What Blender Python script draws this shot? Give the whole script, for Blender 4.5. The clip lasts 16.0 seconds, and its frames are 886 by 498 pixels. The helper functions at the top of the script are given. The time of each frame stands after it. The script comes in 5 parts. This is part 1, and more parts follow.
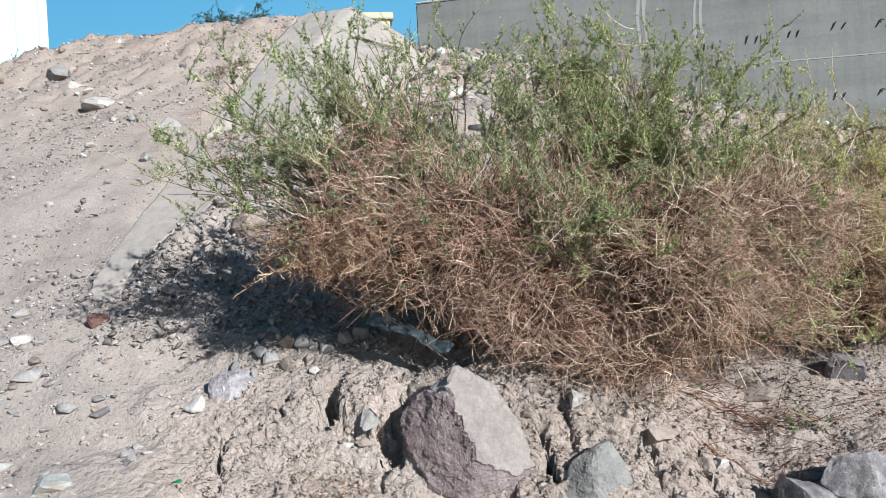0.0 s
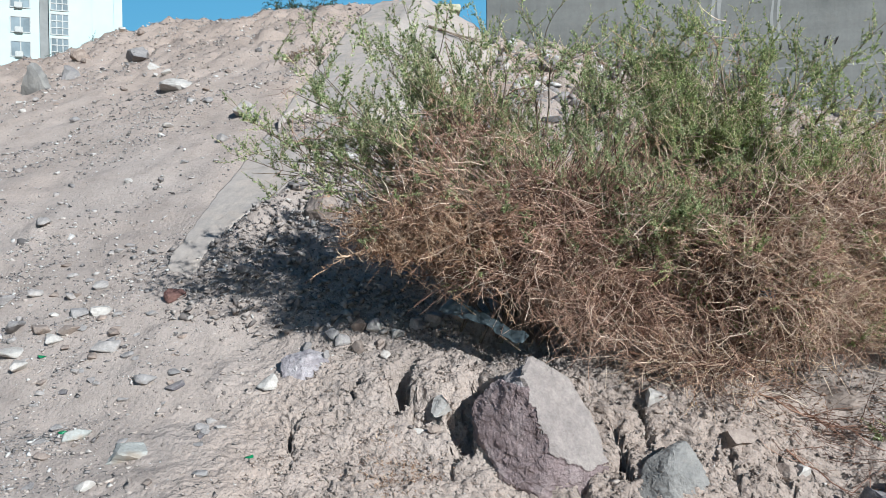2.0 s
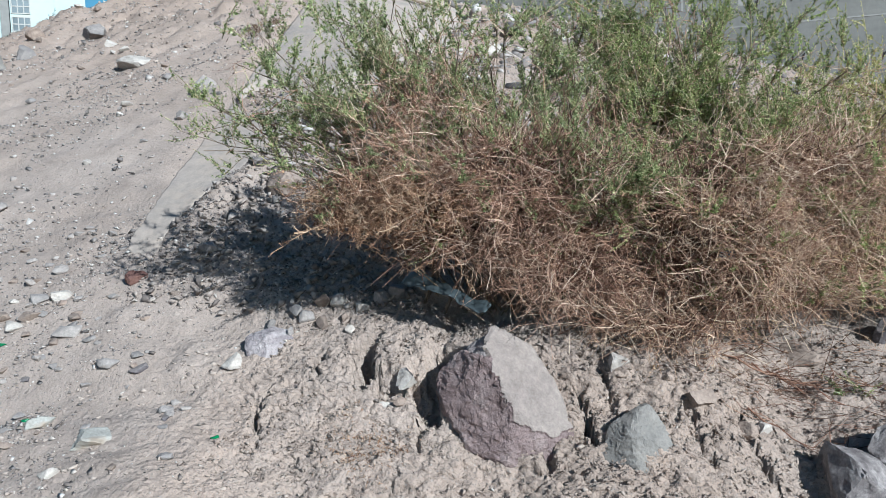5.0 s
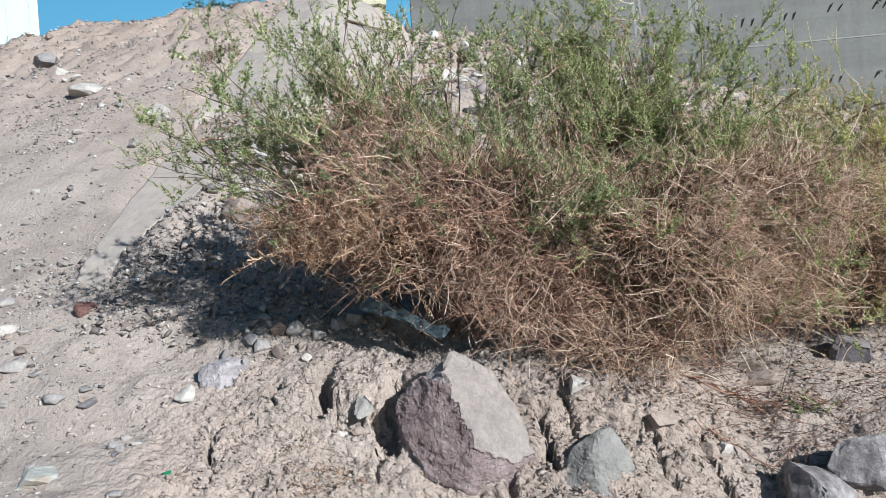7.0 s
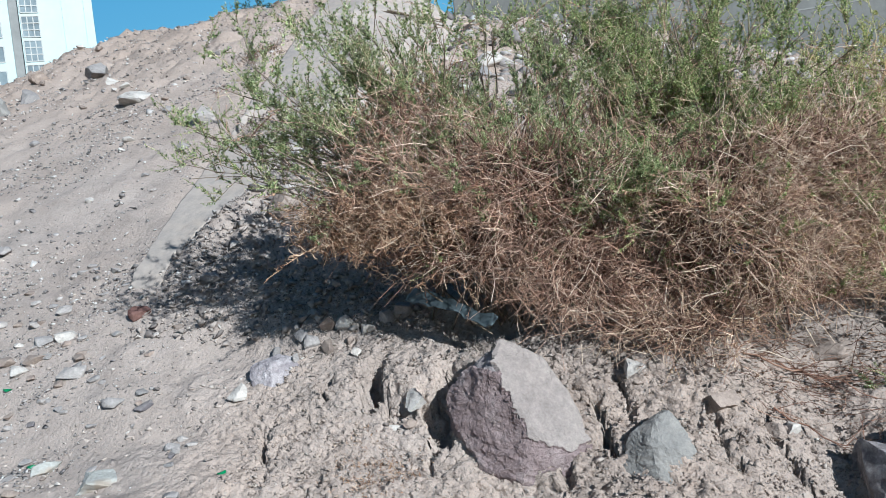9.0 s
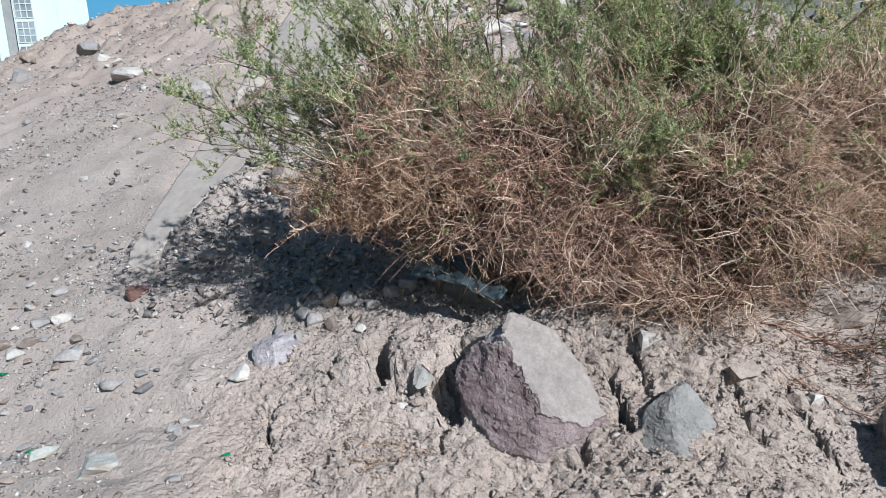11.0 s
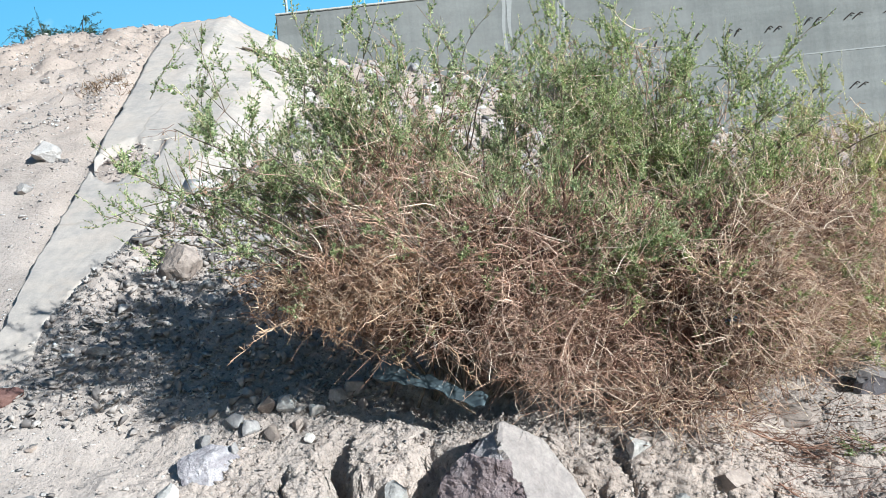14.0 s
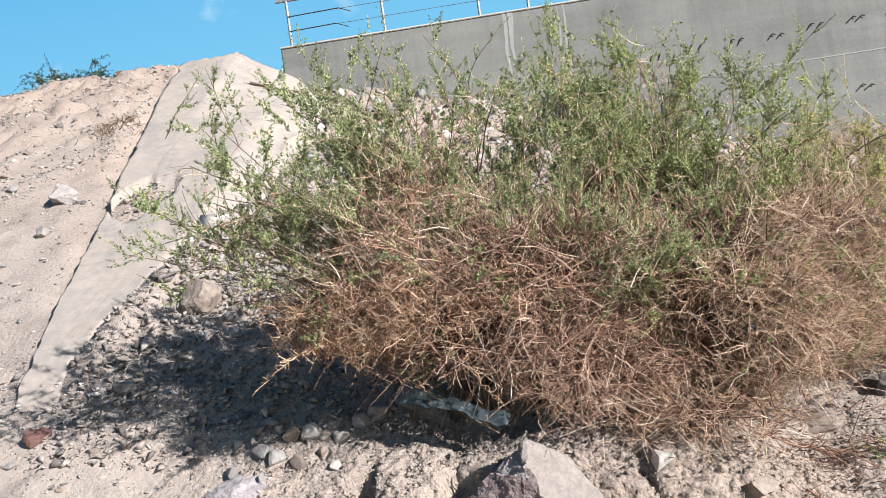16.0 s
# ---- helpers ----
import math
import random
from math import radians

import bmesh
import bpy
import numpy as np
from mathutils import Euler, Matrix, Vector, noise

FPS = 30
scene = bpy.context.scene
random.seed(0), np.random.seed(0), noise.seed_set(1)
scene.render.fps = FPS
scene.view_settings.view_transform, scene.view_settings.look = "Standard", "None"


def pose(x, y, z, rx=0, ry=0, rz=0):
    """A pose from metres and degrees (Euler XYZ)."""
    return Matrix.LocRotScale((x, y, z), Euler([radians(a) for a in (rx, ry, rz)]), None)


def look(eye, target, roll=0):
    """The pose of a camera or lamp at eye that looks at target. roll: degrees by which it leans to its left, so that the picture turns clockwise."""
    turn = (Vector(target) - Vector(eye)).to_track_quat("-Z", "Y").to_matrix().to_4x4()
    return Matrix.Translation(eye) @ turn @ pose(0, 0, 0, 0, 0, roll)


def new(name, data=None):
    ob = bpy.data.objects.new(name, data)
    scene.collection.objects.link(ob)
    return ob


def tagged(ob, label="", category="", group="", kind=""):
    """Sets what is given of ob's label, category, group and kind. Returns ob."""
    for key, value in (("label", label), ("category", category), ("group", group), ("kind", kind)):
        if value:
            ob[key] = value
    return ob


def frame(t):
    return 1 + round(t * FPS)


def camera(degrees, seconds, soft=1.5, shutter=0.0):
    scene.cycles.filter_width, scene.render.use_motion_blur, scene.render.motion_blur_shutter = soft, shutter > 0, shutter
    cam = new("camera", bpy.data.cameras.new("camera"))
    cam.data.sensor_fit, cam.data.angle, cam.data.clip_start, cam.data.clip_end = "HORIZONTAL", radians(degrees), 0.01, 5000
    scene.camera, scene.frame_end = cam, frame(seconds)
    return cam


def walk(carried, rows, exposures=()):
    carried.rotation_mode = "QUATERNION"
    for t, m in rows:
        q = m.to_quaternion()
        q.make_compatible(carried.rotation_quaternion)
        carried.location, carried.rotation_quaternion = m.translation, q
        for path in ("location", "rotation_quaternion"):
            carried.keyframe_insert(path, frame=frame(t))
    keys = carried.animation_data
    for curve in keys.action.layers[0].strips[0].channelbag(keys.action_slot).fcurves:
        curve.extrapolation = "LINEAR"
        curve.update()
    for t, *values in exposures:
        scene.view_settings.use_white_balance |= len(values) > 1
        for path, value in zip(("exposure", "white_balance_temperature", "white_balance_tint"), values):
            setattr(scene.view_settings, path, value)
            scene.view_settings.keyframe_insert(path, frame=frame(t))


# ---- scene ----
cam = camera(56.3, 16.0, soft=0.6)
METRES, EYE, TILT, LEAN, TURN = 2.264, 1.6, 0.0, 0.0, 13.0
PATH = [
    (0, (0.007, 0.335, 1.538), (-0.462, 2.278, 1.486), -2.6),
    (0.5, (-0.032, 0.325, 1.529), (-0.531, 2.261, 1.479), -3.1),
    (1, (-0.056, 0.356, 1.532), (-0.562, 2.29, 1.48), -2.4),
    (1.5, (-0.102, 0.361, 1.515), (-0.606, 2.295, 1.459), -1.1),
    (2, (-0.109, 0.333, 1.511), (-0.705, 2.241, 1.448), -0.3),
    (2.5, (-0.095, 0.353, 1.505), (-0.697, 2.258, 1.429), -0.2),
    (3, (-0.094, 0.381, 1.491), (-0.695, 2.286, 1.39), -0.4),
    (5.5, (-0.017, 0.39, 1.522), (-0.552, 2.312, 1.384), -2.7),
    (6, (-0.01, 0.383, 1.516), (-0.529, 2.31, 1.394), -2.6),
    (6.5, (-0.008, 0.399, 1.518), (-0.513, 2.333, 1.428), -2.6),
    (7, (-0.017, 0.443, 1.507), (-0.477, 2.388, 1.427), -3.1),
    (7.5, (-0.023, 0.484, 1.504), (-0.496, 2.425, 1.425), -3.2),
    (8, (-0.006, 0.535, 1.476), (-0.537, 2.461, 1.388), -3.0),
    (8.5, (0.027, 0.537, 1.495), (-0.563, 2.447, 1.409), -5.6),
    (11, (-0.042, 0.66, 1.47), (-0.645, 2.56, 1.316), -7.3),
    (11.5, (-0.312, 0.701, 1.519), (-0.723, 2.649, 1.334), -6.9),
    (12, (-0.477, 0.741, 1.538), (-0.738, 2.71, 1.296), -6.1),
    (12.5, (-0.647, 0.914, 1.558), (-0.864, 2.885, 1.295), -5.4),
    (13, (-0.765, 0.938, 1.601), (-0.937, 2.907, 1.295), -5.4),
    (13.5, (-0.822, 0.816, 1.629), (-0.959, 2.799, 1.406), -6.0),
    (14, (-0.864, 0.797, 1.667), (-0.949, 2.795, 1.622), -5.5),
    (14.5, (-0.857, 0.777, 1.678), (-0.898, 2.777, 1.716), -5.2),
    (15, (-0.838, 0.782, 1.672), (-0.846, 2.782, 1.708), -6.1),
    (15.5, (-0.85, 0.767, 1.668), (-0.891, 2.767, 1.692), -7.8),
    (16, (-0.869, 0.757, 1.666), (-0.98, 2.754, 1.68), -8.3),
]
EXPOSURES = [(0, 0.76, 5900, 7), (0.5, 0.47, 5920, 7), (1, 0.54, 5880, 6), (1.5, 0.66, 5860, 6), (2, 0.60, 5800, 6), (2.5, 0.52, 5660, 4), (3, 0.50, 5690, 5), (5.5, 0.58, 5710, 5), (7, 0.67, 5880, 7), (8.5, 0.6, 5630, 5), (11, 0.57, 5690, 7), (11.5, 0.9, 5700, 8), (12, 1.06, 5710, 8), (12.5, 1.09, 5730, 9), (13, 1.09, 5700, 9), (13.5, 1.06, 5730, 9), (14, 1.09, 5720, 3), (14.5, 1.06, 6350, 11), (16, 1.03, 6330, 11)]
walk(cam, [(t, look(eye, target, roll)) for t, eye, target, roll in PATH], EXPOSURES)

# ---- world, sun ----
SUN_FROM = Vector((0.68, -0.56, 0.45)).normalized()
world = bpy.data.worlds.new("sky")
scene.world = world
world.use_nodes = True
wn, wl = world.node_tree.nodes, world.node_tree.links
sky = wn.new("ShaderNodeTexSky")
sky.sky_type = "NISHITA"
sky.sun_disc = False
sky.sun_elevation = math.asin(SUN_FROM.z)
sky.sun_rotation = math.atan2(SUN_FROM.x, SUN_FROM.y)
sky.air_density, sky.dust_density, sky.ozone_density = 1.0, 0.2, 1.2
wn["Background"].inputs["Strength"].default_value = 0.05
deep = wn.new("ShaderNodeHueSaturation")
deep.inputs["Hue"].default_value, deep.inputs["Saturation"].default_value = 0.494, 1.35
wl.new(sky.outputs[0], deep.inputs["Color"])
wl.new(deep.outputs[0], wn["Background"].inputs["Color"])
# the sky low over the terrace, with a few wisps of cloud
far = bpy.data.materials.new("low_sky")
far.use_nodes = True
fn, fl = far.node_tree.nodes, far.node_tree.links
fn.remove(fn["Principled BSDF"])
glow = fn.new("ShaderNodeEmission")
spot = fn.new("ShaderNodeTexCoord")
parts = fn.new("ShaderNodeSeparateXYZ")
fl.new(spot.outputs["Object"], parts.inputs[0])
rise = fn.new("ShaderNodeMapRange")
rise.inputs["From Min"].default_value, rise.inputs["From Max"].default_value = 80.0, 420.0
fl.new(parts.outputs["Z"], rise.inputs["Value"])
blue = fn.new("ShaderNodeValToRGB")
blue.color_ramp.elements[0].color = (0.15, 0.36, 0.48, 1)
blue.color_ramp.elements[1].color = (0.06, 0.225, 0.395, 1)
fl.new(rise.outputs[0], blue.inputs["Fac"])
cloud = fn.new("ShaderNodeTexNoise")
cloud.inputs["Scale"].default_value, cloud.inputs["Detail"].default_value = 0.012, 7
fl.new(spot.outputs["Object"], cloud.inputs["Vector"])
wisp = fn.new("ShaderNodeMapRange")
wisp.inputs["From Min"].default_value, wisp.inputs["From Max"].default_value, wisp.inputs["To Max"].default_value = 0.60, 0.75, 0.7
fl.new(cloud.outputs["Fac"], wisp.inputs["Value"])
veil = fn.new("ShaderNodeMix")
veil.data_type = "RGBA"
fl.new(wisp.outputs[0], veil.inputs[0])
fl.new(blue.outputs[0], veil.inputs[6])
veil.inputs[7].default_value = (0.36, 0.46, 0.52, 1)
fl.new(veil.outputs[2], glow.inputs["Color"])
fl.new(glow.outputs[0], fn["Material Output"].inputs["Surface"])
low_sky = bpy.data.meshes.new("backdrop")
low_sky.from_pydata([(-900, 0, 0), (500, 0, 0), (500, 0, 420), (-900, 0, 420)], [], [(0, 1, 2, 3)])
low_sky.materials.append(far)
backdrop = new("backdrop", low_sky)
backdrop.location = (-96, 780, -40)
tagged(backdrop, "clear blue low sky with faint wisps of cloud", "sky", kind="structure")
sun = new("sun", bpy.data.lights.new("sun", "SUN"))
sun.data.energy, sun.data.angle, sun.data.color = 5.0, radians(0.6), (1.0, 0.99, 0.95)
sun.matrix_world = look(SUN_FROM * 60, (0, 0, 0))
scene.view_settings.exposure = 0.0


# ---- materials ----
def material(name, rough=0.9, metal=0.0):
    m = bpy.data.materials.new(name)
    m.use_nodes = True
    n, l = m.node_tree.nodes, m.node_tree.links
    b = n["Principled BSDF"]
    b.inputs["Roughness"].default_value, b.inputs["Metallic"].default_value = rough, metal
    b.inputs["Specular IOR Level"].default_value = 0.25
    return m, n, l, b


def noise_tex(n, l, co, scale, detail=6.0, rough=0.6):
    t = n.new("ShaderNodeTexNoise")
    t.inputs["Scale"].default_value, t.inputs["Detail"].default_value, t.inputs["Roughness"].default_value = scale, detail, rough
    l.new(co, t.inputs["Vector"])
    return t.outputs["Fac"]


def ramp(n, l, fac, stops):
    r = n.new("ShaderNodeValToRGB")
    e = r.color_ramp.elements
    while len(e) < len(stops):
        e.new(0.5)
    for k, (p, c) in enumerate(stops):
        e[k].position, e[k].color = p, (*c, 1) if len(c) == 3 else c
    l.new(fac, r.inputs["Fac"])
    return r.outputs["Color"]


def mix(n, l, fac, a, b, how="MIX"):
    m = n.new("ShaderNodeMix")
    m.data_type, m.blend_type = "RGBA", how
    for key, v in ((0, fac), (6, a), (7, b)):
        if isinstance(v, (int, float)):
            m.inputs[key].default_value = v
        elif isinstance(v, tuple):
            m.inputs[key].default_value = (*v, 1)
        else:
            l.new(v, m.inputs[key])
    return m.outputs[2]


def bump(n, l, height, normal_in, strength, distance, before=None):
    b = n.new("ShaderNodeBump")
    b.inputs["Distance"].default_value = distance
    if isinstance(strength, float):
        b.inputs["Strength"].default_value = strength
    else:
        l.new(strength, b.inputs["Strength"])
    l.new(height, b.inputs["Height"])
    if before:
        l.new(before, b.inputs["Normal"])
    if normal_in:
        l.new(b.outputs[0], normal_in)
    return b.outputs[0]


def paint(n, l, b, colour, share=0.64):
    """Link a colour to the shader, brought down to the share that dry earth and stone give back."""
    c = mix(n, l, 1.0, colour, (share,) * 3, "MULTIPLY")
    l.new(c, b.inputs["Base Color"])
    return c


def place_of(n, kind="Object"):
    return n.new("ShaderNodeTexCoord").outputs[kind]


def soil_material():
    m, n, l, b = material("soil", 0.95)
    co = place_of(n)
    big = ramp(n, l, noise_tex(n, l, co, 0.7, 5), [(0.3, (0.595, 0.475, 0.395)), (0.55, (0.685, 0.56, 0.475)), (0.75, (0.745, 0.62, 0.535))])
    mid = ramp(n, l, noise_tex(n, l, co, 6.0, 8, 0.7), [(0.25, (0.7, 0.69, 0.68)), (0.5, (1, 1, 1)), (0.8, (1.15, 1.14, 1.12))])
    fine = ramp(n, l, noise_tex(n, l, co, 70, 6, 0.75), [(0.25, (0.7, 0.69, 0.68)), (0.5, (1, 1, 1)), (0.8, (1.2, 1.2, 1.2))])
    # browner earth on the upper slope
    sep = n.new("ShaderNodeSeparateXYZ")
    l.new(co, sep.inputs[0])
    up = n.new("ShaderNodeMath")
    up.operation = "MULTIPLY_ADD"
    l.new(noise_tex(n, l, co, 0.9, 6, 0.65), up.inputs[0])
    up.inputs[1].default_value = 5.0
    l.new(sep.outputs["Y"], up.inputs[2])
    rise = n.new("ShaderNodeMapRange")
    rise.inputs["From Min"].default_value, rise.inputs["From Max"].default_value = 8.0, 12.0
    l.new(up.outputs[0], rise.inputs["Value"])
    big = mix(n, l, rise.outputs[0], big, mix(n, l, 1.0, big, (1.00, 0.94, 0.885), "MULTIPLY"))
    low = n.new("ShaderNodeMapRange")
    low.inputs["From Min"].default_value, low.inputs["From Max"].default_value = 5.6, 7.6
    l.new(up.outputs[0], low.inputs["Value"])
    west = n.new("ShaderNodeMapRange")
    west.inputs["From Min"].default_value, west.inputs["From Max"].default_value = -1.9, -2.5
    l.new(sep.outputs["X"], west.inputs["Value"])
    most = n.new("ShaderNodeMath")
    most.operation = "MAXIMUM"
    l.new(low.outputs[0], most.inputs[0])
    l.new(west.outputs[0], most.inputs[1])
    big = mix(n, l, most.outputs[0], mix(n, l, 1.0, big, (1.03, 0.985, 0.955), "MULTIPLY"), mix(n, l, 1.0, big, (0.875, 0.885, 0.905), "MULTIPLY"))
    c = mix(n, l, 0.7, mix(n, l, 0.8, big, mid, "MULTIPLY"), fine, "MULTIPLY")
    for scale, edge, amount, stops in ((38, 0.16, 0.6, [(0.15, (0.24, 0.21, 0.20)), (0.4, (0.46, 0.38, 0.335)), (0.7, (0.58, 0.50, 0.445)), (0.95, (0.68, 0.63, 0.58))]), (95, 0.2, 0.6, [(0.2, (0.30, 0.25, 0.23)), (0.5, (0.52, 0.44, 0.385)), (0.9, (0.64, 0.57, 0.52))])):
        v = n.new("ShaderNodeTexVoronoi")
        v.inputs["Scale"].default_value = scale
        l.new(co, v.inputs["Vector"])
        chips = ramp(n, l, v.outputs["Distance"], [(edge, (amount,) * 3), (edge + 0.1, (0, 0, 0))])
        c = mix(n, l, chips, c, ramp(n, l, v.outputs["Color"], stops))
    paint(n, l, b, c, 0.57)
    # drifted soil west of the scarp lies smoother
    even = n.new("ShaderNodeMapRange")
    even.inputs["From Min"].default_value, even.inputs["From Max"].default_value = -1.9, -2.6
    even.inputs["To Min"].default_value, even.inputs["To Max"].default_value = 0.5, 0.22
    l.new(sep.outputs["X"], even.inputs["Value"])
    k = bump(n, l, noise_tex(n, l, co, 26, 10, 0.82), None, even.outputs[0], 0.020)
    for scale, depth in ((34, 0.016), (80, 0.008)):
        v = n.new("ShaderNodeTexVoronoi")
        v.inputs["Scale"].default_value = scale
        l.new(co, v.inputs["Vector"])
        k = bump(n, l, ramp(n, l, v.outputs["Distance"], [(0.1, (1, 1, 1)), (0.75, (0, 0, 0))]), None, even.outputs[0], depth, k)
    bump(n, l, noise_tex(n, l, co, 140, 5, 0.75), b.inputs["Normal"], 0.6, 0.008, k)
    return m


def stone_material(name, dark, light, scale=9.0, tint=None, rough=0.85, vary=0.25, dust=0.0):
    m, n, l, b = material(name, rough)
    co = place_of(n)
    c = ramp(n, l, noise_tex(n, l, co, scale, 8, 0.65), [(0.3, dark), (0.7, light)])
    g = ramp(n, l, noise_tex(n, l, co, scale * 9, 4, 0.7), [(0.25, (0.7, 0.7, 0.7)), (0.75, (1.2, 1.2, 1.2))])
    c = mix(n, l, 0.8, c, g, "MULTIPLY")
    if tint:
        c = mix(n, l, ramp(n, l, noise_tex(n, l, co, scale * 0.5, 4), [(0.52, (0, 0, 0)), (0.62, (1, 1, 1))]), c, tint)
    if vary:
        o = n.new("ShaderNodeObjectInfo")
        c = mix(n, l, vary * 2, c, ramp(n, l, o.outputs["Random"], [(0, (0.6, 0.58, 0.57)), (0.5, (1, 0.97, 0.94)), (1, (1.3, 1.22, 1.15))]), "MULTIPLY")
    if dust:
        geo = n.new("ShaderNodeNewGeometry")
        sep = n.new("ShaderNodeSeparateXYZ")
        l.new(geo.outputs["Normal"], sep.inputs[0])
        up = ramp(n, l, sep.outputs["Z"], [(0.35, (0, 0, 0)), (0.75, (dust, dust, dust))])
        c = mix(n, l, up, c, (0.5, 0.43, 0.37))
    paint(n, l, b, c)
    k = bump(n, l, noise_tex(n, l, co, scale * 1.5, 8, 0.7), None, 0.5, 0.015)
    bump(n, l, noise_tex(n, l, co, scale * 12, 5, 0.7), b.inputs["Normal"], 0.4, 0.004, k)
    return m


def boulder_material(name, stops, scale, crackle, relief):
    """A face of the boulder: mottled stone with fine cracks and scaly relief."""
    m, n, l, b = material(name, 0.85)
    co = place_of(n)
    c = ramp(n, l, noise_tex(n, l, co, scale, 9, 0.7), stops)
    c = mix(n, l, 0.6, c, ramp(n, l, noise_tex(n, l, co, scale * 5, 6, 0.7), [(0.3, (0.62, 0.60, 0.60)), (0.65, (1.2, 1.18, 1.16))]), "MULTIPLY")
    g = ramp(n, l, noise_tex(n, l, co, 90, 5, 0.75), [(0.25, (0.72, 0.71, 0.71)), (0.75, (1.18, 1.18, 1.18))])
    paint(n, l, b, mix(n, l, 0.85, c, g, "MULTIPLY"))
    v = n.new("ShaderNodeTexVoronoi")
    v.feature = "DISTANCE_TO_EDGE"
    v.inputs["Scale"].default_value = crackle
    warp = n.new("ShaderNodeVectorMath")
    l.new(co, warp.inputs[0])
    w = n.new("ShaderNodeTexNoise")
    w.inputs["Scale"].default_value = 5.0
    l.new(co, w.inputs["Vector"])
    l.new(w.outputs["Color"], warp.inputs[1])
    l.new(warp.outputs[0], v.inputs["Vector"])
    crack = ramp(n, l, v.outputs["Distance"], [(0.0, (0, 0, 0)), (0.03, (1, 1, 1))])
    k = bump(n, l, crack, None, 0.35, 0.004)
    k = bump(n, l, noise_tex(n, l, co, 22, 9, 0.75), None, relief, 0.018, k)
    bump(n, l, noise_tex(n, l, co, 110, 5, 0.75), b.inputs["Normal"], relief, 0.005, k)
    return m


def gravel_material(name="gravel", stops=None):
    m, n, l, b = material(name, 0.9)
    geo = n.new("ShaderNodeNewGeometry")
    c = ramp(n, l, geo.outputs["Random Per Island"], stops or [(0.0, (0.15, 0.135, 0.13)), (0.25, (0.33, 0.295, 0.28)), (0.6, (0.56, 0.495, 0.455)), (0.85, (0.76, 0.70, 0.65)), (1.0, (0.98, 0.93, 0.87))])
    g = ramp(n, l, noise_tex(n, l, place_of(n), 60, 5), [(0.3, (0.75, 0.75, 0.75)), (0.7, (1.15, 1.15, 1.15))])
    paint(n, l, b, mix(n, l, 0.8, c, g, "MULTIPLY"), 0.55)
    return m


def concrete_material(name, dark, light, stain, lines=None, streak=0.0, rusty=None):
    m, n, l, b = material(name, 0.88)
    co = place_of(n)
    c = ramp(n, l, noise_tex(n, l, co, 0.6, 7, 0.6), [(0.3, dark), (0.7, light)])
    g = ramp(n, l, noise_tex(n, l, co, 14, 7, 0.7), [(0.25, (0.82, 0.82, 0.82)), (0.75, (1.12, 1.12, 1.12))])
    c = mix(n, l, 0.8, c, g, "MULTIPLY")
    c = mix(n, l, ramp(n, l, noise_tex(n, l, co, 2.2, 6, 0.75), [(0.55, (0, 0, 0)), (0.75, (0.7, 0.7, 0.7))]), c, stain)
    if streak:
        mp = n.new("ShaderNodeMapping")
        mp.inputs["Scale"].default_value = (3.0, 1.0, 0.12)
        l.new(co, mp.inputs["Vector"])
        s = ramp(n, l, noise_tex(n, l, mp.outputs[0], 2.0, 7, 0.7), [(0.35, (0.78, 0.78, 0.78)), (0.6, (1.05, 1.05, 1.05))])
        c = mix(n, l, streak, c, s, "MULTIPLY")
        mp2 = n.new("ShaderNodeMapping")
        mp2.inputs["Scale"].default_value = (0.1, 1.0, 2.5)
        l.new(co, mp2.inputs["Vector"])
        s2 = ramp(n, l, noise_tex(n, l, mp2.outputs[0], 1.3, 5, 0.6), [(0.35, (0.86, 0.86, 0.86)), (0.65, (1.08, 1.08, 1.08))])
        c = mix(n, l, 0.8, c, s2, "MULTIPLY")
    k = None
    if lines:
        blot = ramp(n, l, noise_tex(n, l, co, 3.5, 8, 0.7), [(0.35, (0.86, 0.86, 0.88)), (0.5, (1, 0.98, 0.96)), (0.62, (1.08, 1.02, 0.97))])
        c = mix(n, l, 0.9, c, blot, "MULTIPLY")
        warp = n.new("ShaderNodeVectorMath")
        w = n.new("ShaderNodeTexNoise")
        w.inputs["Scale"].default_value, w.inputs["Detail"].default_value = 0.8, 3
        l.new(co, w.inputs["Vector"])
        l.new(co, warp.inputs[0])
        l.new(w.outputs["Color"], warp.inputs[1])
        v = n.new("ShaderNodeTexVoronoi")
        v.feature = "DISTANCE_TO_EDGE"
        v.inputs["Scale"].default_value = lines
        l.new(warp.outputs[0], v.inputs["Vector"])
        crack = ramp(n, l, v.outputs["Distance"], [(0.0, (0, 0, 0)), (0.007, (1, 1, 1))])
        c = mix(n, l, crack, mix(n, l, 1.0, c, (0.86, 0.84, 0.82), "MULTIPLY"), c)
        k = bump(n, l, crack, None, 0.25, 0.004)
    paint(n, l, b, c)
    k = bump(n, l, noise_tex(n, l, co, 6, 8, 0.7), None, 0.4, 0.02, k)
    bump(n, l, noise_tex(n, l, co, 90, 4, 0.7), b.inputs["Normal"], 0.35, 0.003, k)
    return m


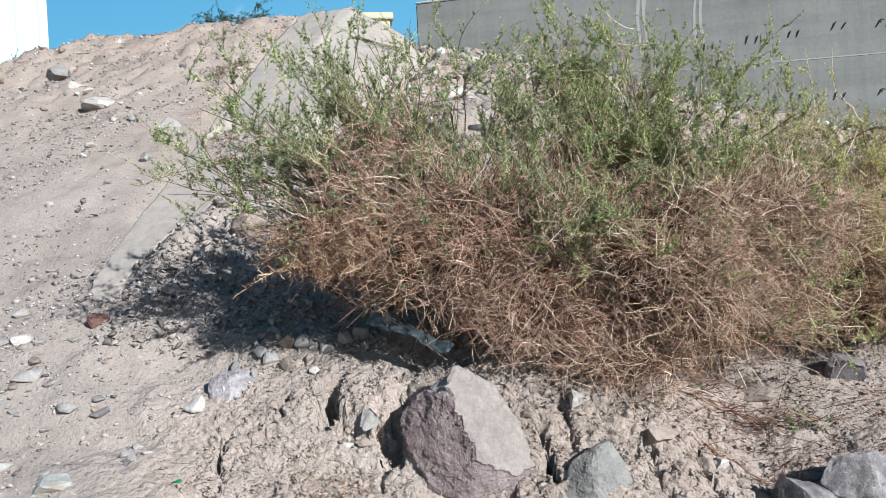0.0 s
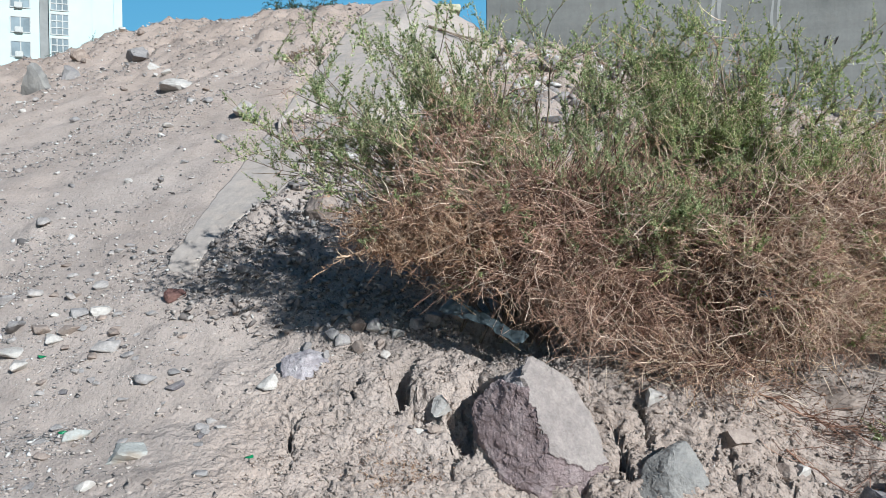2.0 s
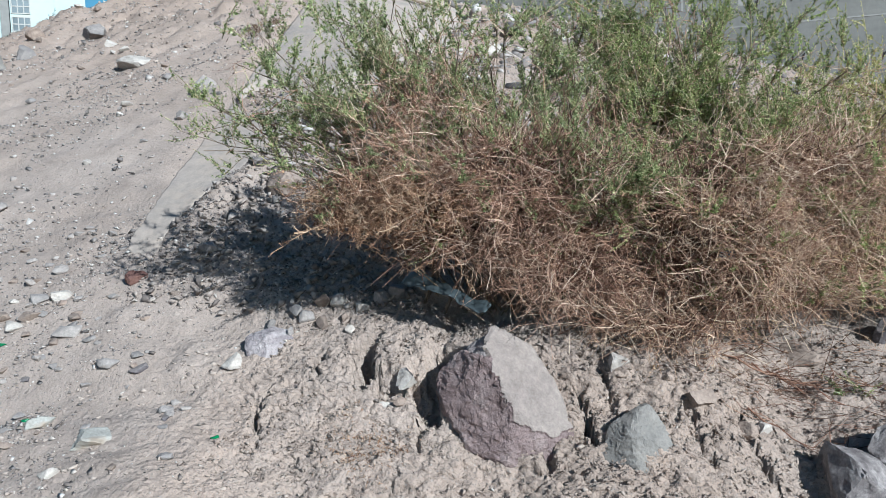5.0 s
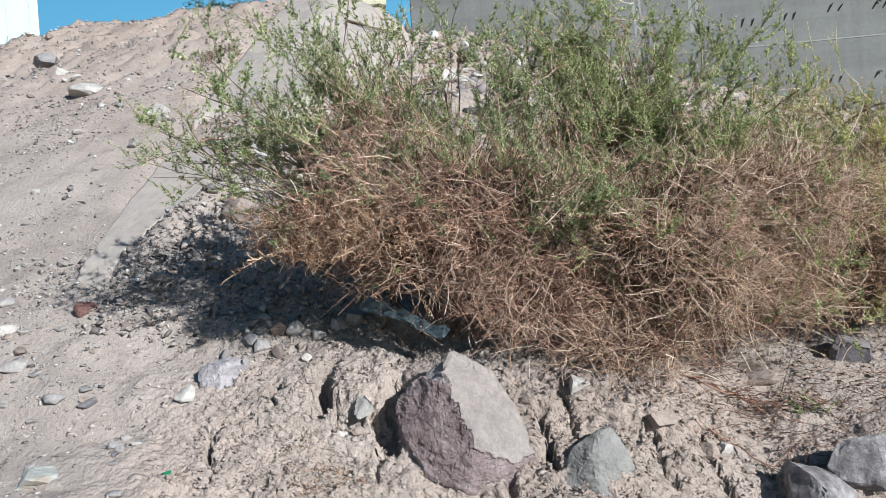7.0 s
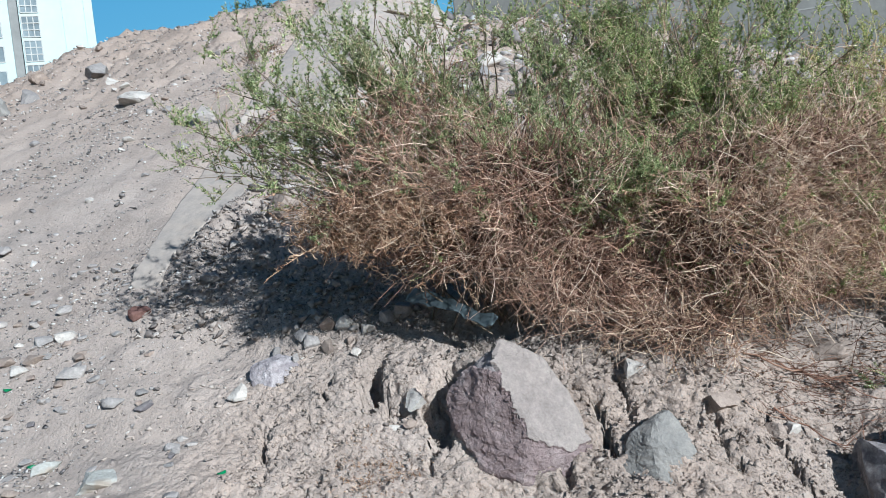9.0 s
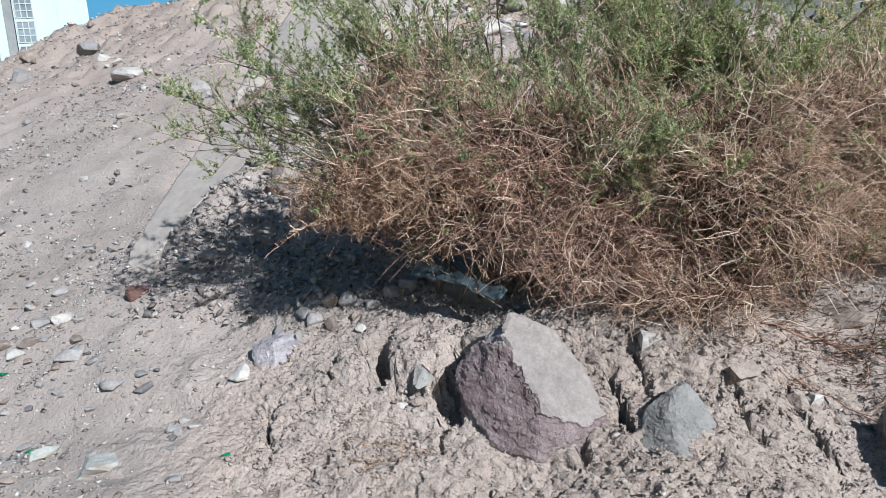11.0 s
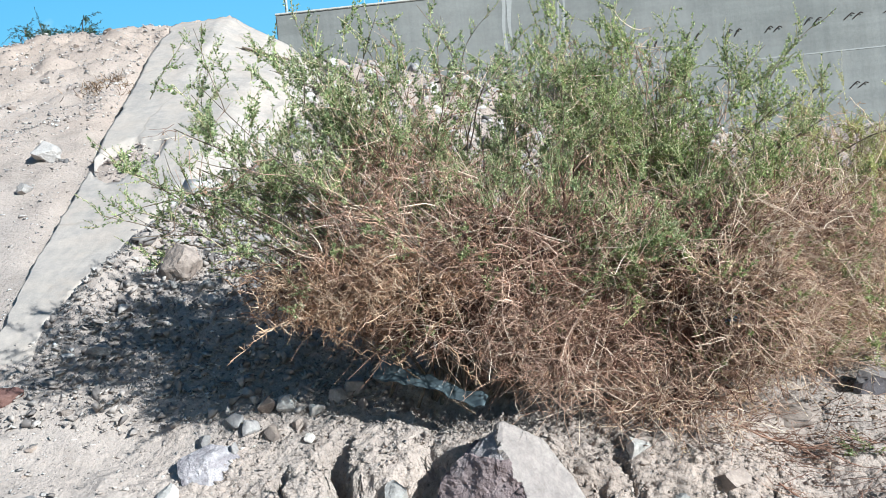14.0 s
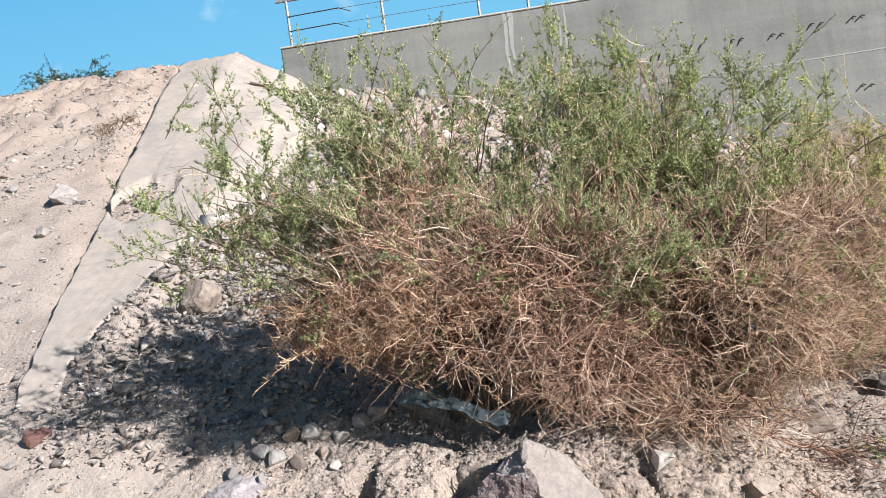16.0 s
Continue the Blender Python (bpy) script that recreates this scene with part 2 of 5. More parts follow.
def island_material(name, stops, rough=0.8, through_light=0.0):
    m, n, l, b = material(name, rough)
    geo = n.new("ShaderNodeNewGeometry")
    c = ramp(n, l, geo.outputs["Random Per Island"], stops)
    patch = ramp(n, l, noise_tex(n, l, place_of(n), 7.0, 4, 0.6), [(0.33, (0.62, 0.62, 0.58)), (0.67, (1.25, 1.2, 1.08))])
    c = mix(n, l, 0.8, c, patch, "MULTIPLY")
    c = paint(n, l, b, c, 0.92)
    if through_light:
        t = n.new("ShaderNodeBsdfTranslucent")
        l.new(c, t.inputs["Color"])
        a = n.new("ShaderNodeMixShader")
        a.inputs[0].default_value = through_light
        l.new(b.outputs[0], a.inputs[1])
        l.new(t.outputs[0], a.inputs[2])
        l.new(a.outputs[0], n["Material Output"].inputs["Surface"])
    return m


def plain_material(name, colour, rough=0.6, metal=0.0, grain=12.0, amount=0.25):
    m, n, l, b = material(name, rough, metal)
    g = ramp(n, l, noise_tex(n, l, place_of(n), grain, 6), [(0.3, (1 - amount,) * 3), (0.7, (1 + amount,) * 3)])
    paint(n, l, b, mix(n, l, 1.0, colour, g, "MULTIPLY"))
    return m


SOIL = soil_material()
GRAVEL = gravel_material()
HILL_CLOD = gravel_material("hill_clods", [(0.0, (0.30, 0.24, 0.205)), (0.3, (0.54, 0.435, 0.375)), (0.75, (0.72, 0.60, 0.52)), (1.0, (0.80, 0.70, 0.62))])
CRUMB = gravel_material("soil_crumbs", [(0.0, (0.26, 0.22, 0.20)), (0.3, (0.52, 0.43, 0.375)), (0.85, (0.72, 0.605, 0.52)), (1.0, (0.84, 0.76, 0.68))])
DARK_GRAVEL = gravel_material("grey_rubble", [(0.0, (0.24, 0.205, 0.19)), (0.35, (0.43, 0.365, 0.325)), (0.8, (0.59, 0.505, 0.45)), (1.0, (0.74, 0.67, 0.61))])
SLAB = concrete_material("slab_concrete", (0.46, 0.405, 0.36), (0.60, 0.515, 0.45), (0.55, 0.45, 0.37), lines=0.55)
WALL = concrete_material("wall_concrete", (0.22, 0.22, 0.205), (0.295, 0.29, 0.27), (0.26, 0.245, 0.22), streak=0.45)
BOULDER = boulder_material("boulder_fracture", [(0.28, (0.21, 0.15, 0.145)), (0.5, (0.38, 0.29, 0.28)), (0.74, (0.55, 0.455, 0.43))], 6, 7.0, 0.8)
BOULDER_SKIN = boulder_material("boulder_skin", [(0.28, (0.30, 0.255, 0.235)), (0.5, (0.39, 0.335, 0.305)), (0.74, (0.48, 0.42, 0.375))], 5, 4.0, 0.35)
BOULDER_CAP = boulder_material("boulder_cap", [(0.28, (0.42, 0.37, 0.36)), (0.74, (0.62, 0.55, 0.53))], 7, 5.0, 0.6)
GREENISH = stone_material("green_grey_rock", (0.25, 0.235, 0.22), (0.40, 0.37, 0.335), 8, vary=0)
GRANITE = boulder_material("grey_granite", [(0.30, (0.13, 0.11, 0.115)), (0.5, (0.36, 0.33, 0.325)), (0.70, (0.70, 0.655, 0.63))], 13, 9.0, 0.7)
DARKROCK = stone_material("dark_rock", (0.12, 0.11, 0.12), (0.27, 0.24, 0.25), 10, vary=0, dust=0.3)
PALEROCK = stone_material("pale_rock", (0.55, 0.49, 0.44), (0.78, 0.72, 0.655), 9, vary=0.1)
LILAC = stone_material("lilac_rock", (0.26, 0.22, 0.235), (0.74, 0.67, 0.66), 22, vary=0.0)
REDROCK = stone_material("red_rock", (0.15, 0.07, 0.06), (0.30, 0.17, 0.14), 12, vary=0.1)
BROWNROCK = stone_material("brown_rock", (0.30, 0.235, 0.20), (0.50, 0.41, 0.35), 10, vary=0.3)
GREYROCK = stone_material("grey_rock", (0.30, 0.275, 0.265), (0.52, 0.48, 0.455), 10, vary=0.2)
LOOSEROCK = stone_material("loose_rock", (0.40, 0.36, 0.34), (0.58, 0.53, 0.49), 10, vary=0.15)
MINT = stone_material("mint_rock", (0.47, 0.45, 0.40), (0.66, 0.65, 0.60), 8, (0.5, 0.42, 0.34), vary=0)
GREEN_LEAF = island_material("green_leaves", [(0.0, (0.07, 0.11, 0.04)), (0.4, (0.25, 0.325, 0.145)), (0.78, (0.46, 0.54, 0.275)), (1.0, (0.72, 0.76, 0.50))], 0.65, 0.52)
OLIVE_LEAF = island_material("olive_leaves", [(0.0, (0.08, 0.115, 0.04)), (0.35, (0.24, 0.325, 0.12)), (0.75, (0.45, 0.54, 0.225)), (1.0, (0.74, 0.76, 0.46))], 0.65, 0.52)
YELLOW_LEAF = island_material("yellow_green_leaves", [(0.0, (0.20, 0.21, 0.07)), (0.35, (0.45, 0.48, 0.17)), (0.75, (0.65, 0.64, 0.28)), (1.0, (0.78, 0.72, 0.42))], 0.65, 0.52)
DRY_LEAF = island_material("dry_leaves", [(0.0, (0.15, 0.075, 0.05)), (0.4, (0.42, 0.25, 0.165)), (0.8, (0.61, 0.42, 0.30)), (1.0, (0.72, 0.56, 0.42))], 0.85, 0.2)
TAN_LEAF = island_material("tan_dry_leaves", [(0.0, (0.25, 0.155, 0.09)), (0.4, (0.50, 0.35, 0.215)), (0.8, (0.68, 0.52, 0.345)), (1.0, (0.80, 0.67, 0.48))], 0.85, 0.35)
ORANGE_LEAF = island_material("orange_dry_leaves", [(0.0, (0.22, 0.115, 0.075)), (0.35, (0.48, 0.295, 0.195)), (0.75, (0.68, 0.475, 0.34)), (1.0, (0.82, 0.65, 0.50))], 0.85, 0.25)
DRY_TWIG = island_material("dry_twigs", [(0.0, (0.14, 0.068, 0.05)), (0.4, (0.38, 0.23, 0.175)), (0.75, (0.63, 0.44, 0.35)), (1.0, (0.80, 0.66, 0.56))], 0.85)
MID_TWIG = island_material("tan_twigs", [(0.0, (0.17, 0.09, 0.066)), (0.4, (0.42, 0.265, 0.20)), (0.75, (0.65, 0.475, 0.37)), (1.0, (0.82, 0.69, 0.57))], 0.85)
GOLD_TWIG = island_material("golden_twigs", [(0.0, (0.18, 0.09, 0.055)), (0.4, (0.43, 0.27, 0.175)), (0.75, (0.66, 0.49, 0.35)), (1.0, (0.80, 0.67, 0.52))], 0.85)
STRAW = island_material("bleached_straw", [(0.0, (0.34, 0.245, 0.18)), (0.6, (0.54, 0.42, 0.325)), (1.0, (0.72, 0.61, 0.50))], 0.8)
DEAD_WEED = island_material("dead_weeds", [(0.0, (0.06, 0.04, 0.03)), (0.6, (0.22, 0.14, 0.09)), (1.0, (0.40, 0.28, 0.19))], 0.85)
DARK_WOOD = island_material("dark_wood", [(0.0, (0.07, 0.035, 0.026)), (0.6, (0.22, 0.12, 0.088)), (1.0, (0.38, 0.24, 0.18))], 0.85)
LITTER = gravel_material("leaf_litter", [(0.0, (0.17, 0.10, 0.065)), (0.4, (0.40, 0.26, 0.175)), (0.8, (0.58, 0.42, 0.315)), (1.0, (0.72, 0.60, 0.48))])
GREEN_TWIG = island_material("shoot_stems", [(0.0, (0.22, 0.17, 0.10)), (0.5, (0.42, 0.36, 0.21)), (1.0, (0.60, 0.52, 0.36))], 0.8)
BARK = stone_material("shrub_bark", (0.20, 0.145, 0.10), (0.42, 0.33, 0.25), 20, vary=0)
GALV = plain_material("galvanised_steel", (0.46, 0.49, 0.50), 0.45, 0.6)
RUST = plain_material("rusted_steel", (0.055, 0.04, 0.033), 0.8, 0.2)
WIRE = plain_material("steel_wire", (0.20, 0.20, 0.20), 0.6, 0.5)


# ---- mesh helpers ----
def mesh_object(name, verts, faces, mat, smooth=False):
    """verts (N, 3) and faces (M, 3 or 4), all of one size."""
    me = bpy.data.meshes.new(name)
    verts, faces = np.asarray(verts, np.float32), np.asarray(faces, np.int32)
    m, k = faces.shape
    me.vertices.add(len(verts))
    me.vertices.foreach_set("co", verts.ravel())
    me.loops.add(m * k)
    me.loops.foreach_set("vertex_index", faces.ravel())
    me.polygons.add(m)
    me.polygons.foreach_set("loop_start", np.arange(0, m * k, k, dtype=np.int32))
    if smooth:
        me.polygons.foreach_set("use_smooth", np.ones(m, bool))
    me.update(calc_edges=True)
    me.materials.append(mat)
    return new(name, me)


def from_bmesh(name, bm, mat, smooth=False):
    me = bpy.data.meshes.new(name)
    bm.normal_update()
    bm.to_mesh(me)
    bm.free()
    if smooth:
        me.polygons.foreach_set("use_smooth", np.ones(len(me.polygons), bool))
    me.materials.append(mat)
    return new(name, me)


def part(name, bm, mat, parent, label="", smooth=False):
    ob = from_bmesh(name, bm, mat, smooth)
    ob.parent = parent
    if label:
        tagged(ob, label)
    return ob


def box(bm, x0, x1, y0, y1, z0, z1, bevel=0.0):
    g = bmesh.ops.create_cube(bm, size=1.0)
    bmesh.ops.transform(bm, verts=g["verts"], matrix=Matrix.Translation(((x0 + x1) / 2, (y0 + y1) / 2, (z0 + z1) / 2)) @ Matrix.Diagonal((x1 - x0, y1 - y0, z1 - z0, 1)))
    if bevel:
        e = list({e for v in g["verts"] for e in v.link_edges})
        bmesh.ops.bevel(bm, geom=e, offset=bevel, segments=2, affect="EDGES")
    return bm


def rod(bm, a, b, r, sides=10, r2=None):
    a, b = Vector(a), Vector(b)
    g = bmesh.ops.create_cone(bm, cap_ends=True, segments=sides, radius1=r, radius2=r2 or r, depth=(b - a).length)
    bmesh.ops.transform(bm, verts=g["verts"], matrix=Matrix.Translation((a + b) / 2) @ (b - a).to_track_quat("Z", "Y").to_matrix().to_4x4())
    return bm




def lattice(ix, iy, iz, seed):
    h = (ix * 374761393 + iy * 668265263 + iz * 1440662683 + seed * 974711) & 0x7FFFFFFF
    h = ((h ^ (h >> 13)) * 1274126177) & 0x7FFFFFFF
    return ((h ^ (h >> 16)) & 0xFFFF) / 65535.0


def value_noise(p, seed=0):
    """Smooth noise in -1..1 at points (N, 3)."""
    i = np.floor(p).astype(np.int64)
    f = p - i
    f = f * f * (3 - 2 * f)
    out = 0
    for dx in (0, 1):
        for dy in (0, 1):
            for dz in (0, 1):
                w = (f[:, 0] if dx else 1 - f[:, 0]) * (f[:, 1] if dy else 1 - f[:, 1]) * (f[:, 2] if dz else 1 - f[:, 2])
                out = out + w * lattice(i[:, 0] + dx, i[:, 1] + dy, i[:, 2] + dz, seed)
    return out * 2 - 1


def fbm(p, octaves=4, gain=0.5, seed=0):
    out, a = 0, 1.0
    for k in range(octaves):
        out = out + a * value_noise(p * 2.03**k + 17.3 * k, seed + k)
        a *= gain
    return out


def step(a, b, x):
    t = np.clip((x - a) / (b - a), 0, 1)
    return t * t * (3 - 2 * t)


def unit(v):
    return v / (np.linalg.norm(v, axis=-1, keepdims=True) + 1e-9)


# ---- the ground: a cut bank that climbs to a terrace ----
BANK = ((-60, 0.0), (1.0, 0.0), (2.6, 0.05), (3.0, 0.16), (3.4, 0.33), (3.65, 0.42), (3.77, 0.45), (3.93, 0.55), (4.06, 0.67), (4.2, 0.77), (4.4, 0.90), (4.6, 1.06), (10.2, 4.26), (10.5, 4.38), (11.2, 4.45), (60, 4.6), (900, 4.6))
MID = ((-60, 0.0), (2.8, 0.0), (3.3, 0.04), (3.55, 0.14), (3.72, 0.29), (3.83, 0.36), (3.95, 0.50), (4.03, 0.58), (4.1, 0.70), (4.2, 0.78), (4.4, 0.87), (4.6, 0.96), (10.5, 3.2), (17.8, 3.0), (60, 4.6), (900, 4.6))
LOW = ((-60, 0.0), (3.0, 0.0), (3.6, 0.05), (3.85, 0.12), (4.0, 0.24), (4.18, 0.38), (4.4, 0.48), (5.0, 0.69), (6.0, 1.0), (10.5, 2.35), (13, 2.6), (17.8, 2.6), (60, 4.6), (900, 4.6))
HOLES = ((-1.55, 4.20, 0.050, 0.075, 0.30), (-1.50, 4.10, 0.050, 0.07, 0.26), (-1.42, 4.03, 0.022, 0.03, 0.08), (-1.14, 4.06, 0.10, 0.11, 0.24), (-1.36, 4.04, 0.07, 0.06, 0.09), (-1.99, 3.94, 0.022, 0.05, 0.09), (-1.75, 4.11, 0.022, 0.05, 0.09), (-1.12, 3.92, 0.02, 0.05, 0.09), (-0.44, 3.99, 0.03, 0.05, 0.10), (-0.75, 3.70, 0.22, 0.10, 0.06), (-1.02, 4.48, 0.24, 0.13, 0.16))

# narrow clefts: two ends, width, depth
CLEFTS = (((-2.03, 3.94), (-1.99, 3.86), 0.018, 0.12), ((-1.98, 3.85), (-1.90, 3.68), 0.012, 0.06), ((-1.17, 3.92), (-1.15, 3.80), 0.012, 0.05), ((-0.59, 3.90), (-0.57, 3.80), 0.016, 0.08), ((-0.47, 4.06), (-0.39, 3.90), 0.020, 0.10), ((-0.40, 4.14), (-0.33, 4.04), 0.014, 0.06), ((0.00, 4.05), (0.08, 3.90), 0.016, 0.08), ((0.20, 4.12), (0.34, 3.94), 0.016, 0.08))


def ground_base(x, y):
    bank, mid, low = (np.interp(y, *zip(*p)) for p in (BANK, MID, LOW))
    w = step(-2.3, -1.1, x)
    v = step(-0.1, 0.55, x)
    near = bank * (1 - w) + (mid * (1 - v) + low * v) * w
    far = bank + (low - bank) * np.interp(x, (-3.5, -2.7, -0.9, 0.8, 2.2), (0, 0.30, 0.5, 0.78, 1.0))
    back = bank + (low - bank) * np.interp(x, (-2.2, -0.5, 1.0), (0, 0.42, 1.0))
    k = step(4.8, 10.0, y)
    z = back * (1 - k) + far * k
    j = step(4.3, 5.0, y)
    z = near * (1 - j) + z * j
    # the shoulder where the terrace falls off
    z = z - 0.55 * step(-7.6, -9.6, x) * step(8.5, 10.6, y) * (1 - step(12, 30, y))
    return z


def cells(p, seed):
    """Distances to the nearest and second nearest of scattered points, and the nearest one's number, for (N, 2)."""
    i = np.floor(p).astype(np.int64)
    best, second, who = np.full(len(p), 9.0), np.full(len(p), 9.0), np.zeros(len(p))
    for dx in (-1, 0, 1):
        for dy in (-1, 0, 1):
            cx, cy = i[:, 0] + dx, i[:, 1] + dy
            d = np.hypot(cx + lattice(cx, cy, 0 * cx, seed) - p[:, 0], cy + lattice(cx, cy, 0 * cx + 1, seed) - p[:, 1])
            nearer = d < best
            second = np.where(nearer, best, np.minimum(second, d))
            who = np.where(nearer, lattice(cx, cy, 0 * cx + 2, seed), who)
            best = np.where(nearer, d, best)
    return best, second, who


def clods(x, y, size, seed):
    """Lumps of dry soil parted by cracks, 0..1."""
    p = np.stack([x, y], -1) / size
    p = p + 0.35 * np.stack([value_noise(np.stack([x, y, 0 * x], -1) / size * 1.7, seed), value_noise(np.stack([x, y, 0 * x + 9], -1) / size * 1.7, seed)], -1)
    f1, f2, who = cells(p, seed)
    return step(0.0, 0.17, f2 - f1) * (0.35 + 0.65 * who)


def clod_relief(x, y, z):
    """How far the cloddy scarp under the shrubs stands out, along its slope's normal."""
    out = 0 * x
    clod = step(3.0, 3.4, y) * (1 - step(4.35, 4.9, y)) * step(-2.6, -1.7, x) * (1 - step(2.0, 2.6, x))
    rows = np.nonzero(clod > 0.02)[0]
    if len(rows):
        cx, cy, c = x[rows], y[rows] + 1.0 * z[rows], clod[rows]
        patch = np.clip(0.8 + 0.7 * fbm(np.stack([cx, cy, 0 * cx + 4], -1) * 2.2, 2, 0.5, 51), 0.2, 1.3) * 0.66
        out[rows] = c * patch * (0.026 * clods(cx, cy, 0.17, 61) + 0.022 * clods(cx, cy, 0.08, 62) + 0.013 * clods(cx, cy, 0.038, 65) + 0.024 * (0.5 - np.abs(fbm(np.stack([cx, cy, 0 * cx], -1) * 9, 5, 0.65, 64))) + 0.010 * fbm(np.stack([cx, cy, 0 * cx], -1) * 45, 3, 0.8, 63) - 0.034)
    return out


def ground(x, y, relief=True):
    x, y = np.asarray(x, float).ravel(), np.asarray(y, float).ravel()
    p = np.stack([x, y, 0 * x], -1)
    z = ground_base(x, y)
    near = 1 - step(11, 16, y)
    q = np.stack([x, y + z, 0 * x], -1)
    z = z + 0.06 * fbm(p * 0.9, 4, 0.5, 3) * near * step(2.0, 4.0, y)
    z = z + 0.022 * fbm(q * 4.0, 4, 0.6, 11) * near * step(1.4, 3.0, y)
    z = z + (0.10 * np.abs(fbm(q * 2.2, 4, 0.62, 12)) - 0.05 * np.abs(fbm(q * 6.5, 3, 0.6, 15))) * step(7.2, 9.0, y) * (1 - step(10.6, 11.4, y)) * (1 - step(-4.5, -4.1, x))
    if relief:
        z = z + 0.75 * clod_relief(x, y, z)
    z = z + 0.03 * step(8.6, 9.6, y) * near * np.abs(fbm(p * 9.0, 4, 0.6, 21))
    # the gap along the slab's upper edge
    edge = np.interp(y, (4.4, 5.05, 5.5, 6.2, 6.87, 7.57, 8.68, 9.33, 10.45), (-3.36, -3.38, -3.47, -3.58, -3.68, -3.76, -3.93, -4.05, -4.18)) - 0.03
    z = z - 0.20 * np.exp(-(((x - edge + 0.03 * value_noise(p * 3.7, 92)) / 0.09) ** 2)) * step(5.3, 6.2, y) * (1 - step(9.6, 10.2, y)) * np.clip(0.6 + 0.8 * value_noise(p * 2.5, 91), 0, 1)
    z = z - 0.30 * step(7.0, 8.4, y) * (1 - step(10.3, 10.45, y)) * step(0.02, 0.16, x - edge) * (1 - step(-2.5, -2.3, x))
    z = z - 0.05 * step(8.8, 10.2, y) * (1 - step(11, 12, y)) * (1 - step(-4.4, -4.0, x)) + 0.03 * np.clip(fbm(p * 1.6, 3, 0.6, 95), 0, 1) * step(8.8, 10.2, y) * (1 - step(11, 12, y)) * (1 - step(-4.4, -4.0, x))
    # rubble right of the slab
    side = np.interp(y, (4.4, 5.1, 5.4, 5.6, 6.0, 6.4), (-3.12, -3.08, -2.98, -2.87, -2.78, -2.68))
    z = z + 0.10 * np.exp(-(((x - side - 0.04) / 0.13) ** 2)) * step(4.8, 5.1, y) * (1 - step(6.3, 6.9, y))
    heap = step(-3.1, -2.4, x) * step(4.8, 5.8, y) * (1 - step(11, 12.5, y))
    z = z + heap * 0.10 * np.abs(fbm(p * 2.6, 4, 0.6, 41))
    wx = 0.03 * fbm(p * 22, 3, 0.6, 131)
    wy = 0.03 * fbm(p * 22 + 9, 3, 0.6, 132)
    for hx, hy, rx, ry, d in HOLES:
        q = ((x + wx - hx) / rx) ** 2 + ((y + wy - hy) / ry) ** 2
        z = z - d * np.exp(-q * q)
    for (ax, ay), (bx, by), w, d in CLEFTS:
        rows = np.nonzero((np.abs(x - (ax + bx) / 2) < 0.3) & (np.abs(y - (ay + by) / 2) < 0.3))[0]
        if len(rows):
            px, py = x[rows] + 0.6 * wx[rows] - ax, y[rows] + 0.6 * wy[rows] - ay
            ux, uy = bx - ax, by - ay
            t = np.clip((px * ux + py * uy) / (ux * ux + uy * uy), 0, 1)
            q = ((px - t * ux) ** 2 + (py - t * uy) ** 2) / w**2
            z[rows] -= d * np.exp(-q * q)
    return z


def spaced(*spans):
    out = []
    for a, b, n in spans:
        out.append(np.linspace(a, b, n, endpoint=False))
    return np.concatenate(out)


def displaced(x, y):
    z = ground(x, y, False)
    out = clod_relief(x.ravel(), y.ravel(), z)
    return np.stack([x.ravel(), y.ravel() - 0.62 * out, z + 0.78 * out], -1).reshape(*x.shape, 3)


def quad_rows(ny, nx, at=0):
    i = at + np.arange(nx * ny).reshape(ny, nx)
    return np.stack([i[:-1, :-1], i[:-1, 1:], i[1:, 1:], i[1:, :-1]], -1)


# one sheet: a coarse net to the horizon with a finely cut patch let into it at the scarp
PX0, PX1, PY0, PY1 = -2.7, 1.6, 3.25, 4.75
xs = np.concatenate([-np.geomspace(600, 14, 24), spaced((-14, -8.8, 20), (-8.8, -3.5, 84), (-3.5, PX0, 22), (PX0, PX1, 100), (PX1, 4, 26), (4, 14, 18)), np.geomspace(14, 600, 24)])
ys = np.concatenate([-np.geomspace(600, 6, 20), spaced((-6, 2.6, 26), (2.6, PY0, 22), (PY0, PY1, 40), (PY1, 5.3, 16), (5.3, 7.5, 36), (7.5, 11, 70), (11, 11.5, 6), (11.5, 18, 24)), np.geomspace(18, 900, 30)])
i0, i1, j0, j1 = (int(np.argmin(np.abs(a - v))) for a, v in ((xs, PX0), (xs, PX1), (ys, PY0), (ys, PY1)))
net = displaced(*np.meshgrid(xs, ys))
quads = quad_rows(len(ys), len(xs))
open_rows = np.ones(quads.shape[:2], bool)
open_rows[j0:j1, i0:i1] = False
fx, fy = np.linspace(PX0, PX1, 370), np.append(spaced((PY0, 3.68, 50), (3.68, 4.22, 175), (4.22, PY1, 48)), PY1)
patch = displaced(*np.meshgrid(fx, fy))
# crumbly overhangs: the steep parts are pushed about sideways as well
flat = patch.reshape(-1, 3)
rough = (step(3.4, 3.6, flat[:, 1]) * (1 - step(4.4, 4.65, flat[:, 1])) * step(-2.5, -1.9, flat[:, 0]))[:, None]
shift = np.stack([0.016 * fbm(flat * 13 + k, 2, 0.6, 150 + k) + 0.008 * fbm(flat * 48 + k, 2, 0.7, 160 + k) for k in (0, 7, 13)], -1)
patch = (flat + rough * shift * np.array([1.0, 0.8, 0.6])).reshape(patch.shape)
for row, j in ((0, j0), (-1, j1)):
    patch[row, :, 0] = fx
    for c in (1, 2):
        patch[row, :, c] = np.interp(fx, xs[i0 : i1 + 1], net[j, i0 : i1 + 1, c])
